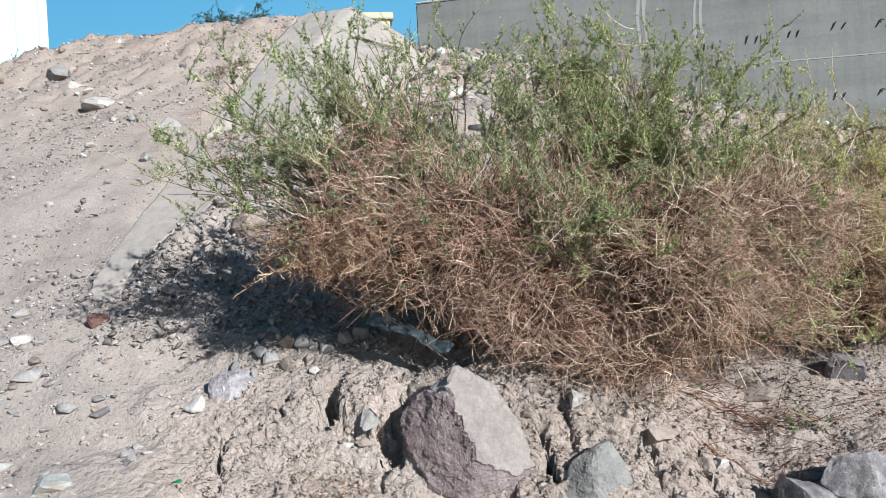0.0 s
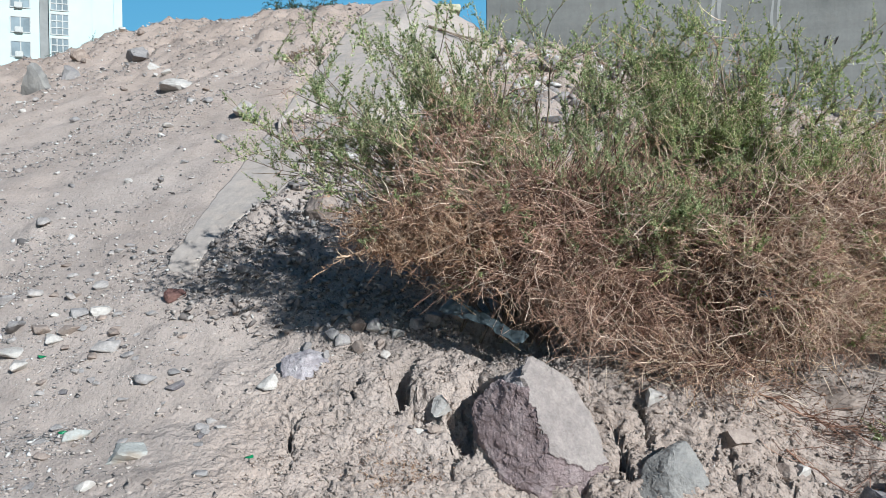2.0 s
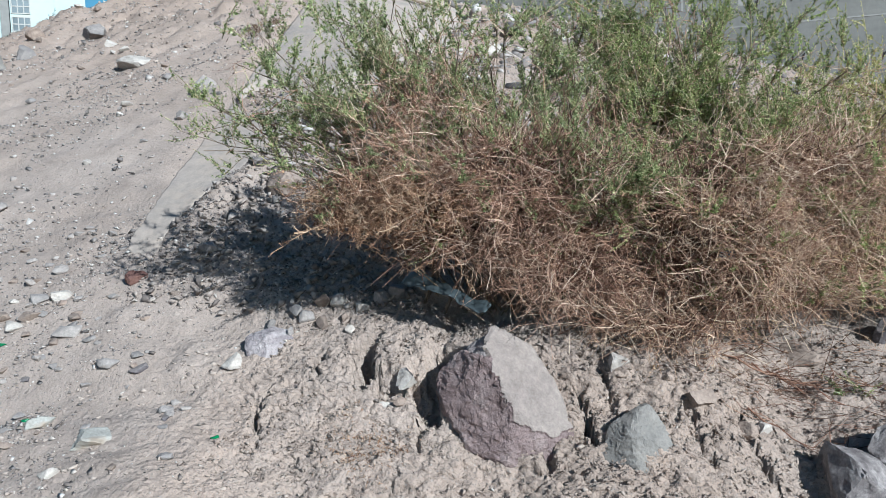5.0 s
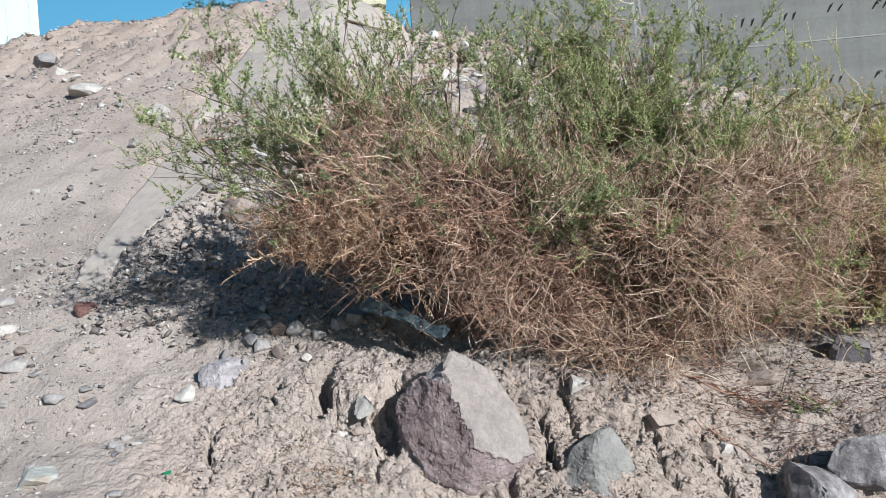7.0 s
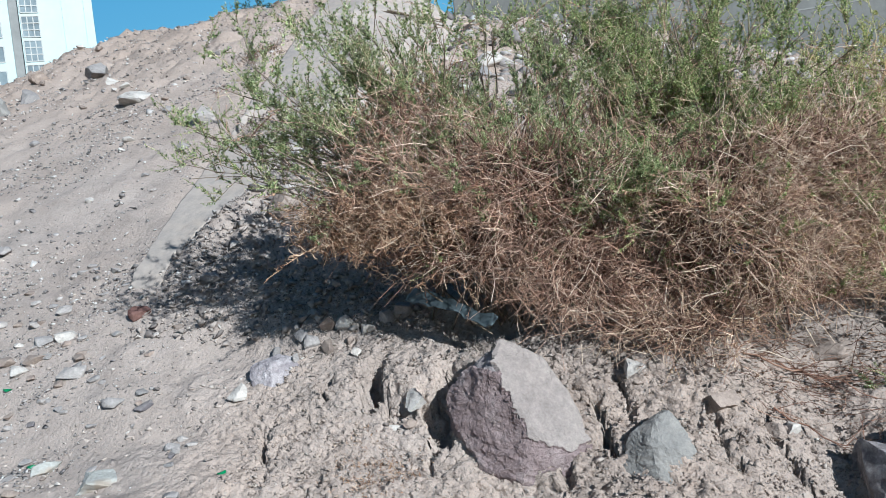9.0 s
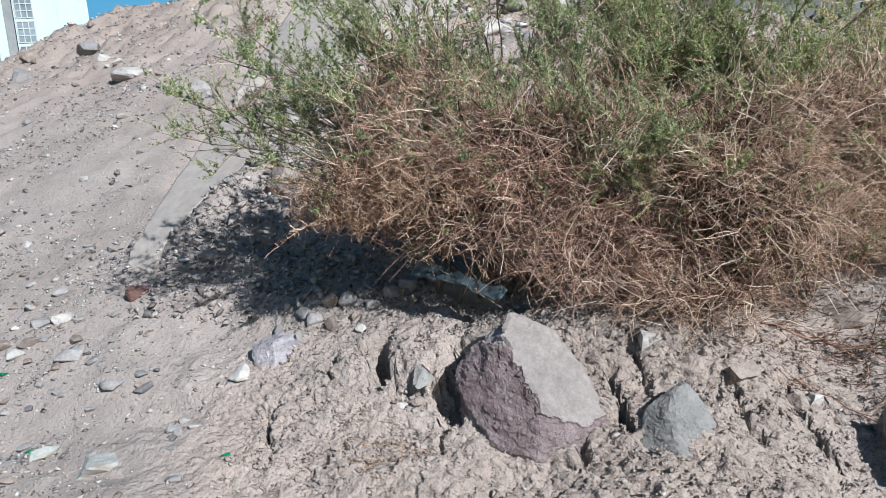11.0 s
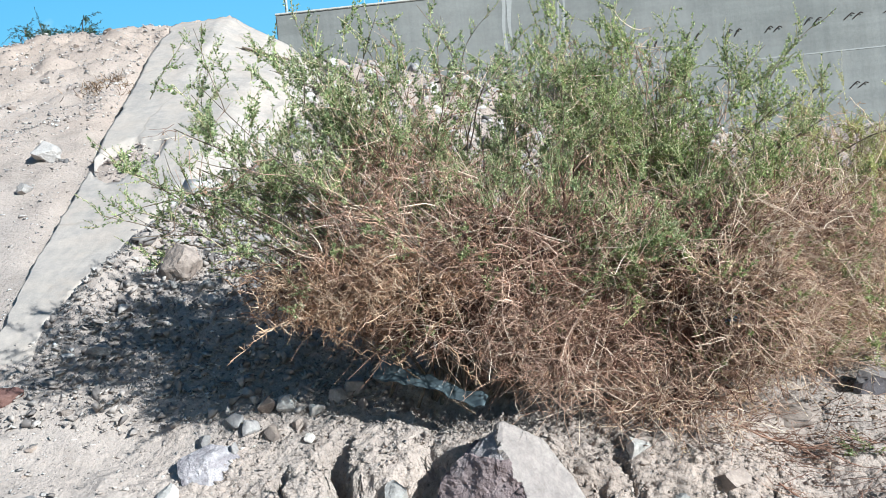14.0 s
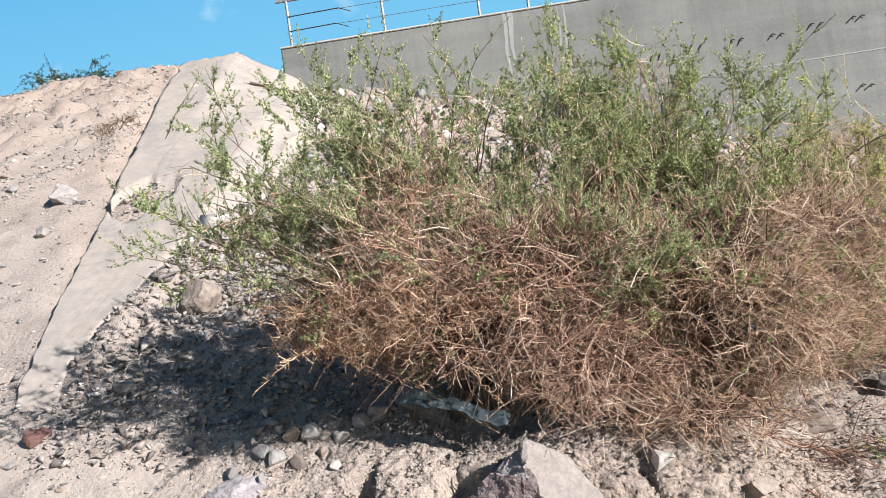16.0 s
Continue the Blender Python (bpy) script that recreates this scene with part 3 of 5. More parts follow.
for col, i in ((0, i0), (-1, i1)):
    patch[:, col, 0] = xs[i]
    for c in (1, 2):
        patch[:, col, c] = np.interp(fy, ys[j0 : j1 + 1], net[j0 : j1 + 1, i, c])
ob = mesh_object("ground", np.concatenate([net.reshape(-1, 3), patch.reshape(-1, 3)]), np.concatenate([quads[open_rows], quad_rows(len(fy), len(fx), net.shape[0] * net.shape[1]).reshape(-1, 4)]), SOIL)
tagged(ob, "dry pinkish-brown stony soil bank with eroded clods", "ground", kind="structure")


def top_of(x, y):
    return float(ground(np.array([x]), np.array([y]))[0])


# ---- loose gravel on the bank ----
def chip_shapes(n, seed, corners=9):
    """Angular chips: hulls of a few scattered points, all with 12 corners at most, as triangle lists."""
    r = np.random.default_rng(seed)
    out = []
    for _ in range(n):
        bm = bmesh.new()
        p = r.normal(size=(corners, 3))
        p = p / np.linalg.norm(p, axis=1, keepdims=True) * r.uniform(0.75, 1.0, (corners, 1))
        for c in p:
            bm.verts.new(c)
        bmesh.ops.convex_hull(bm, input=bm.verts[:])
        bmesh.ops.triangulate(bm, faces=bm.faces[:])
        bm.verts.ensure_lookup_table()
        out.append((np.array([v.co[:] for v in bm.verts]), np.array([[v.index for v in f.verts] for f in bm.faces])))
        bm.free()
    return out


CHIPS = chip_shapes(14, 3)
CRUMBS = chip_shapes(14, 4, 6)


def turns(n, rng):
    q = rng.normal(size=(n, 4))
    q /= np.linalg.norm(q, axis=1, keepdims=True)
    w, x, y, z = q.T
    return np.stack([1 - 2 * (y * y + z * z), 2 * (x * y - w * z), 2 * (x * z + w * y), 2 * (x * y + w * z), 1 - 2 * (x * x + z * z), 2 * (y * z - w * x), 2 * (x * z - w * y), 2 * (y * z + w * x), 1 - 2 * (x * x + y * y)], -1).reshape(n, 3, 3)


def gravel(name, x, y, size, rng, mat, label, flat=0.6, sink=0.0, z=None, shapes=CHIPS):
    vs, fs, at = [], [], 0
    z = ground(x, y) if z is None else z
    kind = rng.integers(0, len(shapes), len(x))
    for k, (cv, cf) in enumerate(shapes):
        i = np.nonzero(kind == k)[0]
        n = len(i)
        v = cv[None] * (size[i][:, None, None] * rng.uniform(0.5, 1.1, (n, 1, 3)))
        v = np.einsum("nij,nkj->nki", turns(n, rng), v)
        v[:, :, 2] *= flat
        v = v + np.stack([x[i], y[i], z[i] + (0.1 - sink) * size[i]], -1)[:, None]
        fs.append((cf[None] + (at + np.arange(n) * len(cv))[:, None, None]).reshape(-1, 3))
        vs.append(v.reshape(-1, 3))
        at += n * len(cv)
    ob = mesh_object(name, np.concatenate(vs), np.concatenate(fs), mat)
    return tagged(ob, label, "gravel", kind="stuff")


def spread(n, x0, x1, y0, y1, rng, keep=None):
    x, y = rng.uniform(x0, x1, n), rng.uniform(y0, y1, n)
    if keep is not None:
        ok = rng.uniform(size=n) < keep(x, y)
        x, y = x[ok], y[ok]
    return x, y


def slab_edge(y):
    return np.interp(y, (4.4, 5.05, 5.5, 6.2, 6.87, 7.57, 8.68, 9.33, 10.45), (-3.36, -3.38, -3.47, -3.58, -3.68, -3.76, -3.93, -4.05, -4.18))


def clumps(x, y):
    clear = 1 - step(-0.02, 0.03, x - slab_edge(y)) * step(4.9, 5.1, y) * (1 - step(-2.9, -2.6, x))
    return np.clip(0.5 + 0.6 * fbm(np.stack([x, y, 0 * x], -1) * 1.7, 3, 0.6, 77), 0.05, 1) * clear


rng = np.random.default_rng(21)
def banded(x, y):
    """Gravel that has slid into stripes down the slope."""
    u, v = 0.80 * x + 0.60 * y, 0.80 * y - 0.60 * x
    clear = 1 - step(-0.02, 0.03, x - slab_edge(y)) * step(4.9, 5.1, y) * (1 - step(-2.9, -2.6, x))
    return np.clip(0.30 + 0.9 * fbm(np.stack([u * 0.7, v * 2.4, 0 * x], -1), 3, 0.6, 78), 0.04, 1) * clear


x, y = spread(74000, -8.6, -2.0, 4.2, 10.8, rng, banded)
gravel("hill_gravel", x, y, rng.gamma(1.6, 0.0058, len(x)).clip(0.005, 0.045), rng, GRAVEL, "loose brown and grey gravel strewn over the bank", 0.7, -0.15, shapes=CRUMBS)
x, y = spread(2600, -8.6, -2.6, 4.8, 10.8, rng, clumps)
gravel("hill_stones", x, y, rng.gamma(1.6, 0.012, len(x)).clip(0.01, 0.07), rng, GRAVEL, "pinkish-brown broken stones covering the bank", 0.7, 0.1)
x, y = spread(26000, -8.8, -3.4, 6.6, 10.7, rng, lambda x, y: np.clip(0.5 + 0.6 * fbm(np.stack([x, y, 0 * x], -1) * 2.9, 3, 0.6, 77), 0.05, 1) * (x < slab_edge(y)) * step(6.4, 8.6, y + 0.8 * fbm(np.stack([x, y, 0 * x], -1), 2, 0.5, 99)))
gravel("hill_clods", x, y, rng.gamma(1.3, 0.0095, len(x)).clip(0.006, 0.05), rng, HILL_CLOD, "brown clods and stones of the rough upper slope", 0.75, 0.25, shapes=CRUMBS)
x, y = spread(40000, -4.8, -2.1, 2.9, 5.2, rng, lambda x, y: np.clip(0.30 + 0.9 * fbm(np.stack([x * 1.5 + y, 2.6 * y - 2 * x, 0 * x], -1), 3, 0.6, 79), 0.04, 1) * (0.15 + 0.85 * step(-2.6, -3.3, x)))
gravel("bank_grit", x, y, rng.gamma(1.6, 0.0050, len(x)).clip(0.003, 0.030), rng, GRAVEL, "grey and tan grit lying in drifts on the soil", 0.6, -0.1, shapes=CRUMBS)
x, y = spread(8000, -4.8, -1.9, 3.0, 5.4, rng, clumps)
gravel("bank_pebbles", x, y, rng.gamma(1.4, 0.009, len(x)).clip(0.005, 0.036), rng, CRUMB, "small pinkish pebbles half sunk in the soil", 0.6, 0.3)
x, y = spread(16000, -3.8, 1.6, 3.0, 4.9, rng, clumps)
gravel("foot_gravel", x, y, rng.gamma(1.4, 0.0058, len(x)).clip(0.004, 0.028), rng, CRUMB, "small pinkish gravel and crumbs of dry soil", 0.7, -0.1, shapes=CRUMBS)
x, y = spread(25000, -2.1, 1.1, 3.55, 4.45, rng, lambda x, y: np.clip(0.25 + clumps(x, y), 0, 1))
gravel("soil_clods", x, y, rng.gamma(1.4, 0.0042, len(x)).clip(0.004, 0.024), rng, SOIL, "crumbled angular clods of dry pinkish soil", 0.85, -0.2, shapes=CRUMBS)
x, y = spread(9000, -3.3, -1.3, 4.45, 6.3, rng, lambda x, y: step(-0.08, 0.12, x - np.interp(y, (4.6, 5.0, 5.4, 5.6, 6.0, 6.4), (-3.12, -3.12, -3.02, -2.92, -2.82, -2.72))))
gravel("shade_rubble", x, y, rng.gamma(1.7, 0.009, len(x)).clip(0.005, 0.055), rng, DARK_GRAVEL, "broken grey stones heaped beside the concrete slab", 0.85, -0.3, shapes=CRUMBS)
x, y = spread(2600, -3.0, 3.0, 5.5, 11.0, rng)
gravel("back_rubble", x, y, rng.gamma(2.0, 0.028, len(x)).clip(0.02, 0.2), rng, GRAVEL, "pale broken stones and rubble behind the shrub")


# ---- stones ----
def stone_mesh(size, seed, cuts=9, level=3, rough=0.05):
    r = np.random.default_rng(seed)
    bm = bmesh.new()
    bmesh.ops.create_icosphere(bm, subdivisions=level, radius=1.0)
    v = np.array([q.co[:] for q in bm.verts])
    for _ in range(cuts):
        n = r.normal(size=3)
        n /= np.linalg.norm(n)
        d = r.uniform(0.38, 0.74)
        over = np.maximum(v @ n - d, 0)
        v = v - over[:, None] * n
    v = v * (1 + rough * fbm(v * 2.2 + seed, 4, 0.6, seed)[:, None] - 0.030 * np.abs(fbm(v * np.array([6, 6, 9]) + seed, 4, 0.65, seed + 9))[:, None])
    v = v / np.abs(v).max(0) * np.array(size) / 2
    for q, c in zip(bm.verts, v):
        q.co = c
    return bm


def chip_mesh(size, seed, corners=13):
    """A small broken stone: the hull of a few points."""
    r = np.random.default_rng(seed)
    p = unit(r.normal(size=(corners, 3))) * r.uniform(0.72, 1.0, (corners, 1))
    p = p / np.abs(p).max(0) * np.array(size) / 2
    bm = bmesh.new()
    for c in p:
        bm.verts.new(c)
    g = bmesh.ops.convex_hull(bm, input=bm.verts[:])
    bmesh.ops.delete(bm, geom=[v for v in g["geom_interior"] if isinstance(v, bmesh.types.BMVert)], context="VERTS")
    bmesh.ops.bevel(bm, geom=bm.edges[:], offset=min(size) * 0.05, segments=1, affect="EDGES")
    return bm


def stone(name, x, y, size, mat, label, seed, turn=(0, 0, 0), sink=0.25, cuts=9, level=4, rough=0.09, group="", lift=None):
    ob = from_bmesh(name, stone_mesh(size, seed, cuts, level, rough) if level > 2 else chip_mesh(size, seed), mat)
    z = (top_of(x, y) if lift is None else lift) + size[2] * (0.5 - sink)
    ob.matrix_world = pose(x, y, z, *turn)
    return tagged(ob, label, "rock", group)


SKIN_LINE = ((0.30, 9.0), (0.44, 9.0), (0.455, -0.58), (0.48, -0.64), (0.52, -0.725), (0.61, -0.735), (0.66, -0.775), (0.72, -0.80), (0.80, -0.835), (0.84, -0.865), (0.95, -0.87))


def hull_stone(name, corners, mats, label, category, bevel, grain, seed, paint_of=None, ridged=0.012, lumps=0.010):
    """A broken block: the hull of its corners with worn edges, cut fine and roughened."""
    bm = bmesh.new()
    for c in corners:
        bm.verts.new(c)
    g = bmesh.ops.convex_hull(bm, input=bm.verts[:])
    bmesh.ops.delete(bm, geom=[v for v in g["geom_interior"] if isinstance(v, bmesh.types.BMVert)], context="VERTS")
    bmesh.ops.bevel(bm, geom=bm.edges[:], offset=bevel, segments=1, affect="EDGES")
    bmesh.ops.triangulate(bm, faces=bm.faces[:])
    for _ in range(6):
        long = [e for e in bm.edges if e.calc_length() > grain]
        if long:
            bmesh.ops.subdivide_edges(bm, edges=long, cuts=1)
            bmesh.ops.triangulate(bm, faces=bm.faces[:])
    bm.normal_update()
    v = np.array([q.co[:] for q in bm.verts])
    nn = np.array([q.normal[:] for q in bm.verts])
    which = paint_of(v) if paint_of else np.zeros(len(v))
    # the fracture faces are rough and scaly, the old skin smooth
    fine = ridged * np.abs(fbm(v * np.array([10, 10, 16]), 5, 0.62, seed)) + 0.5 * ridged * clods(v[:, 0] * 1.2, v[:, 2] + 0.4 * v[:, 1], 0.06, seed + 3)
    d = lumps * fbm(v * 6, 3, 0.5, seed + 1) + np.where(which == 0, 0.6 * ridged - fine * 0.8, np.where(which == 1, 0.35 * (ridged - fine) + 0.008, -0.006 - 0.6 * fine))
    for q, c in zip(bm.verts, v + nn * d[:, None]):
        q.co = c
    bm.normal_update()
    bm.faces.ensure_lookup_table()
    for f in bm.faces:
        f.material_index = int(min(which[w.index] for w in f.verts))
    ob = from_bmesh(name, bm, mats[0])
    for m in mats[1:]:
        ob.data.materials.append(m)
    return tagged(ob, label, category)


def boulder_faces(v):
    """0: fractured purple face, 1: pale old skin, 2: grey cap above the crack at the peak."""
    wob = 0.016 * fbm(v * 16, 4, 0.6, 23)
    skin = (v[:, 0] + wob > np.interp(v[:, 2] + wob, *zip(*SKIN_LINE))).astype(float)
    cap = (v[:, 2] + 0.6 * wob > 0.800 - 0.12 * (v[:, 0] + 0.9)) & (skin == 0)
    return np.where(cap, 2.0, skin)


def boulder():
    """The big two-toned block in the scarp."""
    corners = [(-0.835, 3.985, 0.912), (-0.93, 3.985, 0.872), (-0.945, 3.93, 0.815), (-0.865, 3.855, 0.825), (-1.105, 3.97, 0.705), (-1.115, 3.95, 0.645), (-1.055, 3.88, 0.552), (-0.94, 3.82, 0.40), (-0.855, 3.80, 0.375), (-0.755, 3.785, 0.35), (-0.69, 3.80, 0.44), (-0.80, 3.825, 0.725), (-0.735, 3.80, 0.60), (-0.73, 3.79, 0.53), (-0.60, 3.84, 0.44), (-0.47, 3.95, 0.44), (-0.52, 3.985, 0.535), (-0.595, 4.045, 0.655), (-0.68, 4.07, 0.81), (-0.95, 4.15, 0.80), (-0.9, 4.3, 0.2), (-0.5, 4.2, 0.2), (-1.1, 4.1, 0.3), (-0.72, 3.9, 0.15), (-0.50, 3.95, 0.2)]
    hull_stone("boulder", corners, (BOULDER, BOULDER_SKIN, BOULDER_CAP), "large angular purple-brown boulder with pale weathered skin", "boulder", 0.010, 0.012, 9, boulder_faces)


boulder()
hull_stone("rock", [(-0.174, 3.96, 0.595), (-0.21, 3.93, 0.58), (-0.335, 3.92, 0.505), (-0.37, 3.87, 0.39), (-0.335, 3.83, 0.29), (-0.21, 3.80, 0.33), (-0.09, 3.85, 0.31), (-0.05, 3.90, 0.40), (-0.09, 3.94, 0.49), (-0.23, 3.83, 0.515), (-0.2, 4.1, 0.25), (-0.3, 4.05, 0.2), (-0.1, 4.05, 0.2), (-0.2, 3.87, 0.15)], (GREENISH,), "grey-green wedge-shaped rock embedded in the scarp", "rock", 0.012, 0.014, 31, ridged=0.008, lumps=0.012)
hull_stone("rock", [(-2.215, 4.22, 0.80), (-2.14, 4.15, 0.66), (-2.19, 4.17, 0.74), (-1.945, 4.24, 0.785), (-1.98, 4.17, 0.70), (-2.05, 4.13, 0.69), (-2.07, 4.19, 0.815), (-2.1, 4.3, 0.84), (-2.0, 4.3, 0.83), (-2.1, 4.25, 0.6), (-2.0, 4.25, 0.6)], (LILAC,), "pale lilac-grey layered rock in the soil", "rock", 0.006, 0.014, 71, ridged=0.009, lumps=0.008)
stone("rock", 0.64, 3.96, (0.46, 0.36, 0.36), GRANITE, "speckled grey granite rock lying at the bank's foot", 52, (0, 6, 25), 0.5, 10, lift=0.29)
stone("rock", 0.83, 4.08, (0.30, 0.24, 0.36), GRANITE, "pointed speckled grey granite rock", 45, (0, 14, 10), 0.36, 7)
stone("rock", 0.98, 4.88, (0.22, 0.17, 0.19), DARKROCK, "dark purple-grey angular rock on the soil", 62, (0, 0, 30), 0.25, 8)
stone("rock", -2.22, 4.08, (0.10, 0.08, 0.115), PALEROCK, "small white broken stone on the soil", 72, (0, 20, 20), 0.25, 7)
stone("rock", -1.27, 4.04, (0.12, 0.10, 0.11), PALEROCK, "white stone lodged in a hollow of the scarp", 73, (10, 0, 20), 0.5, 9, lift=0.64)
stone("rock", -1.38, 3.99, (0.075, 0.06, 0.06), PALEROCK, "small pale pebble on the soil", 74, (0, 0, 40), 0.3)
stone("rock", -1.29, 3.97, (0.065, 0.055, 0.05), BROWNROCK, "small tan pebble on the soil", 75, (0, 0, 10), 0.3)
stone("rock", -3.13, 4.60, (0.14, 0.10, 0.11), REDROCK, "dark red brick-like stone at the shade's edge", 76, (0, 0, 20), 0.3, 7)
stone("rock", -0.31, 4.13, (0.14, 0.11, 0.11), PALEROCK, "white cracked stone beside the dry twigs", 77, (0, 15, -20), 0.25, 9)
stone("rock", 0.03, 4.05, (0.17, 0.13, 0.13), BROWNROCK, "tan stone embedded in the scarp", 97, (0, 0, 0), 0.4, 7)
stone("rock", 0.23, 4.08, (0.10, 0.08, 0.10), BROWNROCK, "small tan stone in the scarp", 98, (0, 0, 0), 0.3, 8)
stone("rock", 0.30, 4.10, (0.08, 0.07, 0.08), PALEROCK, "small pale stone in the scarp", 99, (0, 0, 30), 0.3, 8)
stone("rock", -5.38, 7.87, (0.46, 0.30, 0.20), PALEROCK, "long whitish stone on the slope", 181, (0, 3, -5), 0.5, 5)
stone("rock", -6.75, 9.05, (0.40, 0.3, 0.26), GREYROCK, "blue-grey rock sticking out of the slope", 82, (0, -15, 10), 0.3, 8)
stone("rock", -6.03, 8.35, (0.19, 0.15, 0.14), PALEROCK, "small whitish stone on the slope", 83, (0, 0, 0), 0.3, 8)
stone("rock", -4.12, 7.03, (0.27, 0.2, 0.21), LOOSEROCK, "tan angular stone on the slope", 84, (0, 10, 30), 0.25, 7)
stone("rock", -4.05, 6.58, (0.13, 0.10, 0.11), GREYROCK, "small grey stone on the slope", 85, (0, 0, 30), 0.25, 8)
stone("rock", -7.42, 8.07, (0.42, 0.32, 0.52), GREENISH, "grey-green pointed rock in the slope", 86, (0, 10, 0), 0.35, 8)
stone("rock", -7.25, 8.42, (0.26, 0.2, 0.34), GREYROCK, "grey rock in the slope", 87, (0, -25, 0), 0.35, 8)
stone("rock", -7.62, 9.05, (0.30, 0.22, 0.20), BROWNROCK, "pale block near the slope's brow", 88, (0, 0, 10), 0.35, 8)
stone("rock", -2.53, 5.44, (0.30, 0.26, 0.26), BROWNROCK, "grey-brown boulder in the shade beside the slab", 91, (0, 0, 10), 0.3, 7)
stone("rock", -2.78, 4.82, (0.12, 0.10, 0.09), GREYROCK, "small blue-grey stone in the shade", 92, (0, 0, 50), 0.3, 8)
stone("rock", -2.44, 3.82, (0.08, 0.07, 0.05), GREYROCK, "flat oval grey pebble on soil", 93, (0, 0, 0), 0.4, 4)
stone("rock", -2.69, 3.62, (0.30, 0.24, 0.12), MINT, "flat mint-white stone level with the soil", 94, (0, 0, 20), 0.66, 8)
stone("rock", -3.58, 4.50, (0.14, 0.12, 0.07), PALEROCK, "flat whitish stone on the soil", 95, (0, 0, 0), 0.4, 8)
stone("rock", 0.53, 4.74, (0.26, 0.20, 0.13), BROWNROCK, "flat tan stone under the shrub's edge", 96, (0, 0, 0), 0.5, 6)
ROW = [(-2.0, 4.40, 0.11, GREYROCK), (-1.93, 4.36, 0.09, GREYROCK), (-1.88, 4.46, 0.105, BROWNROCK), (-1.79, 4.47, 0.11, PALEROCK), (-1.66, 4.46, 0.085, PALEROCK), (-1.73, 4.40, 0.06, BROWNROCK), (-1.83, 4.34, 0.09, BROWNROCK), (-1.56, 4.50, 0.10, GREYROCK), (-1.49, 4.57, 0.12, GREYROCK), (-1.45, 4.47, 0.08, BROWNROCK), (-2.14, 4.36, 0.08, GREYROCK), (-1.66, 4.30, 0.06, PALEROCK), (-1.98, 4.27, 0.06, GREYROCK), (-1.35, 4.62, 0.14, BROWNROCK)]
for k, (x, y, s, m) in enumerate(ROW):
    stone("pebble", x, y, (s, s * 0.75, s * 0.85), m, "fist-sized stone in a row along the scarp's edge", 200 + k, (10 * (k % 3), 17 * k % 40, 53 * k), 0.25, 8, 2, group="stones along the edge")
rs = np.random.default_rng(5)
NEAR_STONES = [(-4.11, 4.36, 0.23, GREYROCK), (-3.88, 4.33, 0.14, BROWNROCK), (-3.75, 4.26, 0.15, PALEROCK), (-3.65, 4.32, 0.15, BROWNROCK), (-3.95, 4.18, 0.23, PALEROCK), (-3.82, 4.09, 0.15, PALEROCK), (-3.73, 4.48, 0.14, GREYROCK), (-3.90, 4.46, 0.08, PALEROCK), (-3.34, 4.23, 0.17, LOOSEROCK), (-3.16, 4.20, 0.08, GREYROCK), (-3.62, 4.24, 0.09, BROWNROCK), (-2.79, 4.10, 0.08, GREYROCK), (-3.02, 3.97, 0.07, GREYROCK), (-2.74, 4.04, 0.11, DARKROCK), (-3.09, 3.71, 0.15, MINT)]
FLAT_STONES = [(-2.41, 3.77, 0.06, DARKROCK), (-2.25, 3.52, 0.08, GREYROCK), (-2.75, 3.38, 0.12, PALEROCK), (-2.93, 4.04, 0.13, GREYROCK), (-4.18, 4.60, 0.12, LOOSEROCK), (-3.91, 4.59, 0.13, LOOSEROCK), (-3.75, 4.69, 0.13, LOOSEROCK), (-3.21, 4.49, 0.09, LOOSEROCK), (-2.83, 4.53, 0.08, BROWNROCK), (-4.35, 4.55, 0.16, GREYROCK), (-3.07, 3.37, 0.09, GREYROCK), (-3.41, 3.98, 0.06, DARKROCK), (-3.15, 3.54, 0.09, BROWNROCK), (-2.43, 3.40, 0.06, BROWNROCK), (-3.44, 4.46, 0.07, GREYROCK)]
for k, (x, y, s, m) in enumerate(NEAR_STONES + FLAT_STONES):
    stone("loose_stone", x, y, (s * 1.1, s * 0.75, s * 0.5), m, "flat broken stone lying among grey gravel", 600 + k, (6 * (k % 3), 5 * (k % 4) - 8, 23 * (k % 5) - 40), 0.35, 8, 2, group="loose flat stones")
for k in range(70):
    x, y = rs.uniform(-4.3, -3.2), rs.uniform(3.9, 5.1)
    if k > 50:
        x, y = rs.uniform(-3.3, -2.3), rs.uniform(3.6, 4.4)
    s = float(rs.uniform(0.035, 0.11))
    stone("loose_stone", x, y, (s, s * 0.7, s * 0.45), (GREYROCK, BROWNROCK, LOOSEROCK, LOOSEROCK)[k % 4], "flat grey-brown stone half buried in the soil", 300 + k, (0, 0, 40 * k), 0.5, 8, 2, group="loose flat stones")
for k in range(60):
    x, y = rs.uniform(-8.5, -3.9), rs.uniform(5.2, 10.4)
    s = float(rs.uniform(0.06, 0.15))
    stone("slope_stone", x, y, (s, s * 0.8, s * 0.6), (BROWNROCK, PALEROCK, GREYROCK, BROWNROCK)[k % 4], "small tan stone on the slope", 400 + k, (0, 0, 40 * k), 0.3, 8, 2, group="stones on the slope")
for k in range(40):
    x, y = rs.uniform(-2.4, 2.6), rs.uniform(6.8, 10.6)
    s = float(rs.uniform(0.12, 0.36))
    stone("rubble_block", x, y, (s, s * 0.8, s * 0.75), (PALEROCK, BROWNROCK, PALEROCK, GREYROCK)[k % 4], "pale broken block in the rubble behind the shrub", 500 + k, (20, 0, 40 * k), 0.3, 7, 2, group="rubble blocks")


